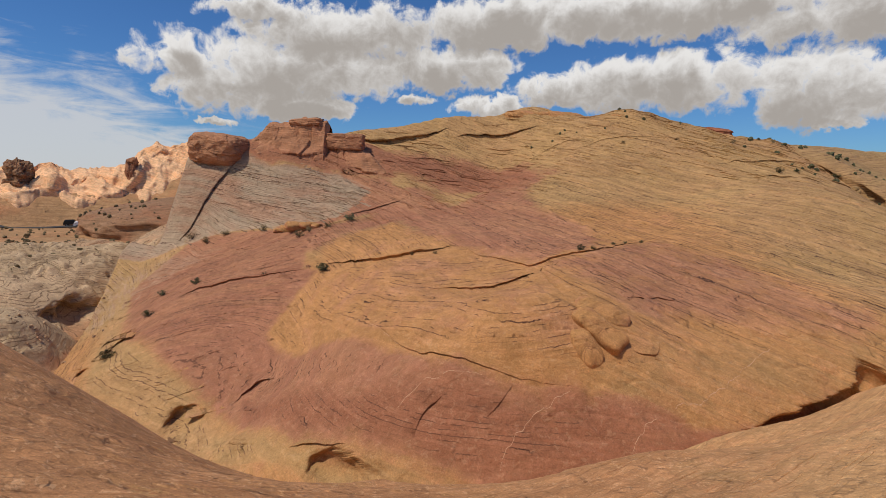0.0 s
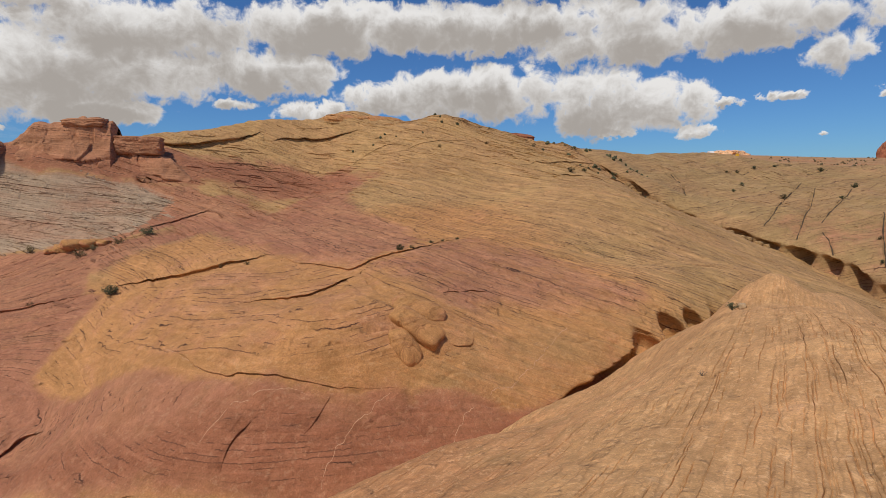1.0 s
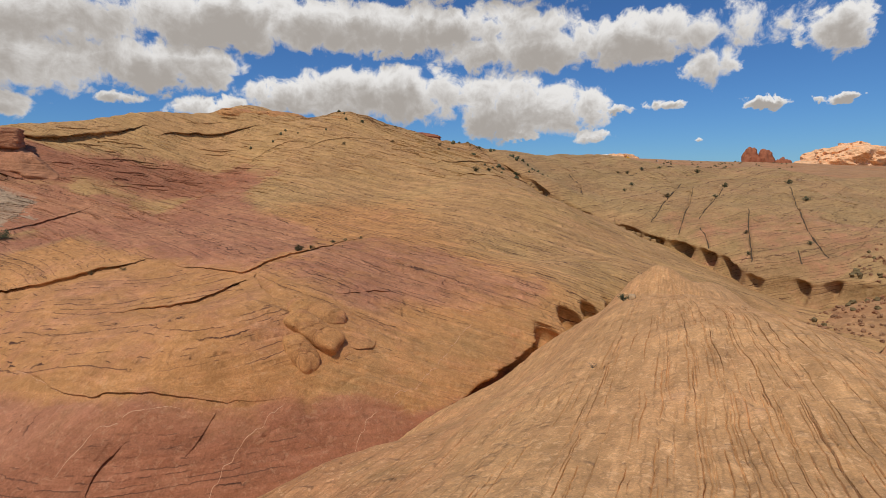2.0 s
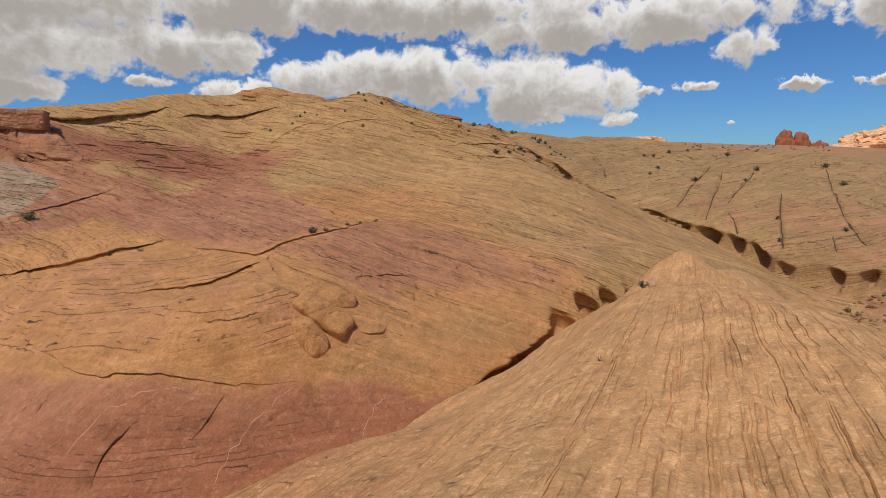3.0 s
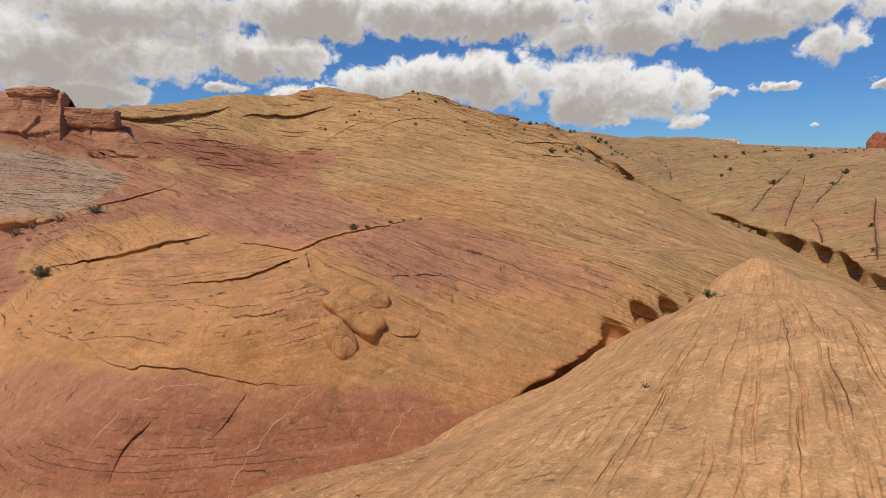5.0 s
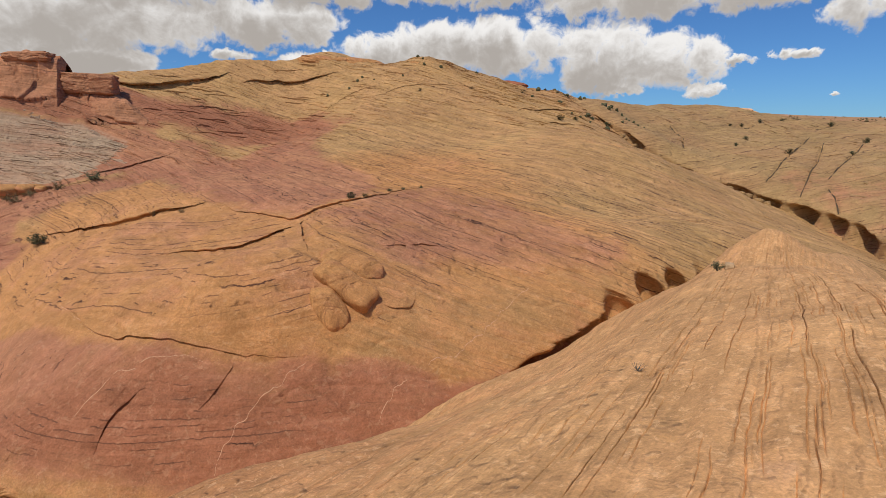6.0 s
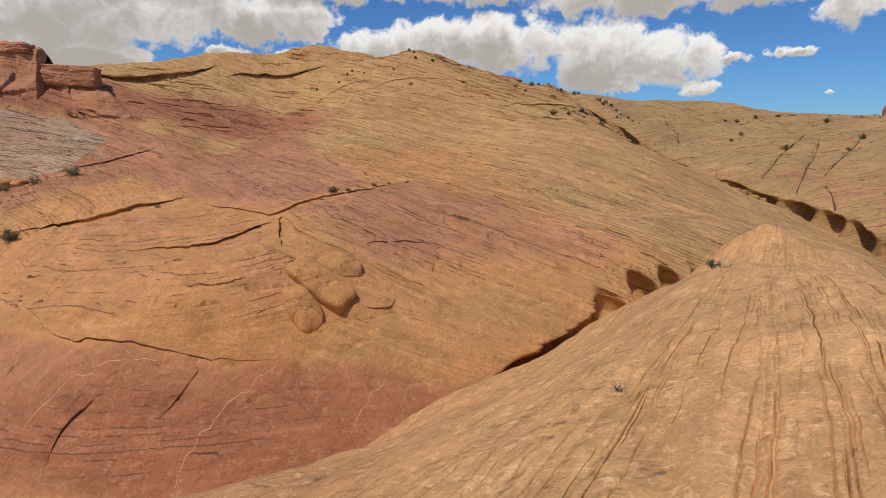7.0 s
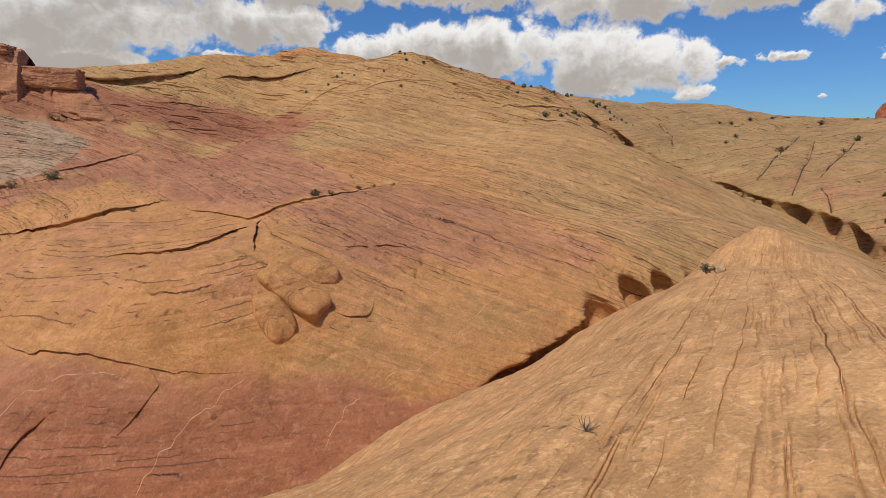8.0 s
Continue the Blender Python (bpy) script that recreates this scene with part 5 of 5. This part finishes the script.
outcrop("far_outcrop", -54, 152, -23, (76, 60, 20), 5, rock_brown, "brown slope with scattered dark scrub", 20, 0.10)
crag(-128, 184, -16, (40, 22, 13), 6, rock_brown, "grey brown rounded sandstone dome", 20, 2.0, 5.0, 1.0)
crag(357, 130, -4, (60, 40, 25), 10, rock_sunlit_orange, "pale and orange sandstone peak on the skyline", 0, 3.5, 6.0, 2.2, 2.3, "white_peak")
crag(262, 212, 8, (24, 16, 11), 11, rock_sunlit_orange, "orange sandstone knoll on the skyline", 0, 2.0, 4.0, 1.4, 2.3, "orange_knoll")
for k, (dx, dz, w, h) in enumerate([(0, 0, 9, 22), (9, -1, 8, 21), (18, -3, 9, 17), (27, -5, 9, 14), (36, -7, 8, 11), (46, -8, 10, 9)]):
    ob = outcrop("red_fin", 372 + 0.45 * dx, 192 - 0.9 * dx, 4 + dz, (w, 12, h), 70 + k, rock_red, "dark red upright sandstone fin on the skyline", 60, 0.2, 1.8, 5)
    tagged(ob, group="red fins on the skyline")

# valley to the left: pale cross-bedded swells above a sandy wash
vx, vy = np.meshgrid(np.linspace(-80, -22, 280), np.linspace(32, 112, 320))
X, Y = vx.ravel(), vy.ravel()


def swell(cx, cy, rx, ry, height):
    u = ((X - cx) / rx) ** 2 + ((Y - cy) / ry) ** 2
    return height * np.exp(-(u**2.6))


Z = -15.2 + np.maximum.reduce([swell(-45, 66, 14, 13, 7.0), swell(-58, 84, 20, 16, 4.6), swell(-43, 57, 9.6, 9.5, 5.6), swell(-37, 44, 6.5, 6.5, 4.6), swell(-36, 92, 12, 22, 7.5), swell(-33, 74, 7, 10, 5.0), swell(-52, 44, 11, 8, 5.5)])
high = step(Z, -14.8, -13.4)
Z = Z + high * (0.5 * fbm(X * 0.12, Y * 0.12, 0, 4, 81) + 0.35 * fbm(X * 0.4, Y * 0.4, 0, 4, 86))
q = 0.5 * X - 0.75 * Y + 1.2 * Z + 2.2 * fbm(X * 0.1, Y * 0.1, 0, 3, 87)
fin = q * 0.8 - np.floor(q * 0.8)
Z = Z + high * (0.6 * step(fin, 0.0, 0.85) * step(fin, 1.0, 0.88) + 0.14 * np.sin(q * 9.0)) * step(grain(X * 0.15, Y * 0.15, 0, 82), -0.6, 0.2)
X, Y, Z = hollow(X, Y, Z, (-33.6, 53.6, -12.6), (2.3, 3.0, 1.3), (-3.0, 1.6, 0.0))
X, Y, Z = hollow(X, Y, Z, (-36.0, 62.0, -10.5), (1.5, 1.5, 0.8), (-1.4, 1.0, 0.0))
dry = step(Z, -14.2, -13.4)
tint = np.stack([0.55 * step(fbm(X * 0.07, Y * 0.07, 0, 3, 84), 0.1, 0.6) + 0.9 * (1 - dry), 0 * X, 0 * X], -1)
tagged(sheet("pale_swell_rock", X.reshape(vx.shape), Y.reshape(vx.shape), Z.reshape(vx.shape), rock_valley, tint), "pale cross-bedded sandstone swells beside a sandy wash", "rock swells")


# ---- road, vehicles, sign ----
def ribbon(name, points, width, material, label, category):
    bm = bmesh.new()
    p = np.array(points, float)
    u = np.linspace(0, len(p) - 1, 60)
    xs, ys = np.interp(u, range(len(p)), p[:, 0]), np.interp(u, range(len(p)), p[:, 1])
    zs = ground_height(xs, ys) + 0.25
    last = None
    for k in range(60):
        a, b = max(k - 1, 0), min(k + 1, 59)
        d = Vector((xs[b] - xs[a], ys[b] - ys[a], 0)).normalized()
        n = Vector((-d.y, d.x, 0)) * width / 2
        c = Vector((xs[k], ys[k], zs[k]))
        row = [bm.verts.new(c - n - Vector((0, 0, 0.6))), bm.verts.new(c - n), bm.verts.new(c + n), bm.verts.new(c + n - Vector((0, 0, 0.6)))]
        if last:
            for m in range(3):
                bm.faces.new((last[m], last[m + 1], row[m + 1], row[m]))
        last = row
    return tagged(part(name, bm, material), label, category, kind="structure")


ribbon("road", [(-190, 128), (-150, 146), (-125, 152), (-108, 157), (-92, 163), (-60, 172)], 7.5, asphalt, "grey two-lane asphalt desert road", "road")


def car(x, y, z, turn, paint, label, length=4.8, height=1.75):
    root = new("car")
    root.matrix_basis = pose(x, y, z, 0, 0, turn)
    bm = bmesh.new()
    side = [(-0.5, 0.22), (-0.5, 0.55), (-0.47, 0.62), (-0.40, 0.97), (0.08, 1.0), (0.2, 0.68), (0.46, 0.6), (0.5, 0.45), (0.5, 0.22)]
    faces = []
    for y0, s_ in ((-0.92, 0.86), (-0.8, 1.0), (0.8, 1.0), (0.92, 0.86)):
        faces.append([bm.verts.new((px_ * length, y0, pz * height * (s_ if pz > 0.65 else 1))) for px_, pz in side])
    for a, b in zip(faces, faces[1:]):
        for k in range(len(side)):
            n = (k + 1) % len(side)
            bm.faces.new((a[k], a[n], b[n], b[k]))
    bm.faces.new(faces[0][::-1])
    bm.faces.new(faces[-1])
    part("body", bm, paint, root)
    for y0 in (-0.9, 0.9):
        bm = bmesh.new()
        v = [bm.verts.new((px_ * length, y0 * (1.03 if pz < 0.7 else 0.93), pz * height)) for px_, pz in ((-0.43, 0.64), (-0.38, 0.86), (0.04, 0.88), (0.15, 0.66))]
        bm.faces.new(v)
        bmesh.ops.solidify(bm, geom=bm.faces[:], thickness=0.03)
        part("side_window", bm, glass_dark, root, "dark side window")
    bm = bmesh.new()
    bm.faces.new([bm.verts.new(c) for c in ((0.19 * length, -0.75, 0.70 * height), (0.19 * length, 0.75, 0.70 * height), (0.095 * length, 0.7, 0.95 * height), (0.095 * length, -0.7, 0.95 * height))])
    bmesh.ops.solidify(bm, geom=bm.faces[:], thickness=0.05)
    part("windscreen", bm, glass_dark, root, "dark windscreen")
    for px_ in (-0.31, 0.31):
        for y0 in (-0.85, 0.85):
            bm = bmesh.new()
            bmesh.ops.create_cone(bm, cap_ends=True, segments=20, radius1=0.36, radius2=0.36, depth=0.24)
            bmesh.ops.rotate(bm, verts=bm.verts, cent=(0, 0, 0), matrix=Matrix.Rotation(radians(90), 3, "X"))
            bmesh.ops.translate(bm, verts=bm.verts, vec=(px_ * length, y0, 0.36))
            wheel = part("wheel", bm, rubber, root)
            bm = bmesh.new()
            bmesh.ops.create_cone(bm, cap_ends=True, segments=16, radius1=0.2, radius2=0.18, depth=0.26)
            bmesh.ops.rotate(bm, verts=bm.verts, cent=(0, 0, 0), matrix=Matrix.Rotation(radians(90), 3, "X"))
            bmesh.ops.translate(bm, verts=bm.verts, vec=(px_ * length, y0 * 1.02, 0.36))
            part("rim", bm, steel, wheel, "steel rim")
    return tagged(root, label, "car")


gz_ = lambda x, y: float(ground_height(np.array([float(x)]), np.array([float(y)]))[0])
car(-98.4, 158.4, gz_(-98.4, 158.4), 20, paint_white, "white car parked beside the desert road")
car(-102.6, 160.2, gz_(-102.6, 160.2), 25, glass_dark, "dark car parked behind a white one", 4.6, 2.0)
van = car(199, 171, gz_(199, 171), 60, paint_white, "white camper van parked on the plateau", 6.0, 2.9)
sign = new("road_sign")
sign.matrix_basis = pose(167, 132, gz_(167, 132), 0, 0, -38)
bm = bmesh.new()
bmesh.ops.create_cone(bm, cap_ends=True, segments=8, radius1=0.05, radius2=0.05, depth=2.6)
bmesh.ops.translate(bm, verts=bm.verts, vec=(0, 0, 1.3))
part("post", bm, steel, sign)
bm = bmesh.new()
bmesh.ops.create_cube(bm, size=1.0)
bmesh.ops.scale(bm, verts=bm.verts, vec=(1.0, 0.04, 1.0))
bmesh.ops.rotate(bm, verts=bm.verts, cent=(0, 0, 0), matrix=Matrix.Rotation(radians(45), 3, "Y"))
bmesh.ops.translate(bm, verts=bm.verts, vec=(0, -0.07, 2.4))
part("sign_plate", bm, sign_yellow, sign, "yellow diamond plate")
tagged(sign, "yellow diamond road sign on a steel post", "road sign")


# ---- scattered scrub and gravel ----
bpy.context.view_layer.update()
graph = bpy.context.evaluated_depsgraph_get()


def drop_on(x, y):
    hit, spot, *_ = scene.ray_cast(graph, (x, y, 90), (0, 0, -1))
    return spot.z if hit else None


def scatter(name, spots, material, label, category, seed, rough=0.5):
    """Low tufts or stones, one irregular clump each, joined."""
    rnd = random.Random(seed)
    corners, faces = [], []
    for x, y, size in spots:
        z = drop_on(x, y)
        if z is None:
            continue
        base = len(corners)
        for ring_, (h, w) in enumerate(((-0.15, 0.8), (0.25, 1.0), (0.6, 0.75))):
            for k in range(7):
                a = k * 0.8976 + ring_ * 0.4
                r = size * w * rnd.uniform(1 - rough, 1 + rough) * 0.5
                corners.append((x + math.cos(a) * r, y + math.sin(a) * r, z + size * h * rnd.uniform(0.7, 1.2)))
        corners.append((x, y, z + size * rnd.uniform(0.6, 0.9)))
        for ring_ in range(2):
            for k in range(7):
                a, b = base + ring_ * 7 + k, base + ring_ * 7 + (k + 1) % 7
                faces.append((a, b, b + 7, a + 7))
        for k in range(7):
            faces.append((base + 14 + k, base + 14 + (k + 1) % 7, base + 21))
    me = bpy.data.meshes.new(name)
    me.from_pydata(corners, [], faces)
    me.materials.append(material)
    return tagged(new(name, me), label, category, kind="stuff")


rng = random.Random(21)


def polar(count, az0, az1, r0, r1, s0, s1):
    out = []
    for _ in range(count):
        a, r = radians(rng.uniform(az0, az1)), rng.uniform(r0, r1)
        out.append((r * math.sin(a), r * math.cos(a), rng.uniform(s0, s1)))
    return out


scatter("far_scrub", polar(260, 40, 66, 110, 330, 0.3, 0.9), leaf_sage, "low brown scrub dotted over the plateau", "scrub", 31)
scatter("far_scrub", polar(260, -40, -20, 105, 190, 0.35, 1.0), leaf_sage, "low dark scrub dotted over the valley slopes", "scrub", 32)
scatter("far_scrub", polar(26, -39, -31, 70, 100, 0.3, 0.7), leaf_sage, "dry scrub on pale rock shelves", "scrub", 33)
scatter("crest_scrub", polar(34, 33, 44, 64, 76, 0.25, 0.55), leaf_dark, "dark scrub along the hill's crest", "scrub", 34)
scatter("crest_scrub", polar(14, 10, 34, 66, 75, 0.2, 0.45), leaf_dark, "dark scrub along the hill's crest", "scrub", 35)
scatter("flat_scrub", [(46 + rng.uniform(0, 12), 8 + rng.uniform(0, 11), rng.uniform(0.25, 0.6)) for _ in range(50)], leaf_dry, "dry grass clumps on a gravel flat", "scrub", 36)
scatter("gravel", [(45 + rng.uniform(0, 14), 7 + rng.uniform(0, 12), rng.uniform(0.08, 0.32)) for _ in range(500)], rock_brown, "broken brown stones on a gravel flat", "gravel", 37)
scatter("wash_stones", [(-31 + rng.gauss(0, 2.2), 43 + rng.gauss(0, 4), rng.uniform(0.08, 0.3)) for _ in range(50)], rock_pale, "loose pale stones in the wash", "stones", 38)
scatter("loose_chips", [(8.75 + rng.gauss(0, 0.09), 6.75 + rng.gauss(0, 0.1), rng.uniform(0.006, 0.018)) for _ in range(70)], rock_ridge, "tan rock chips beside a dead plant", "gravel", 39)
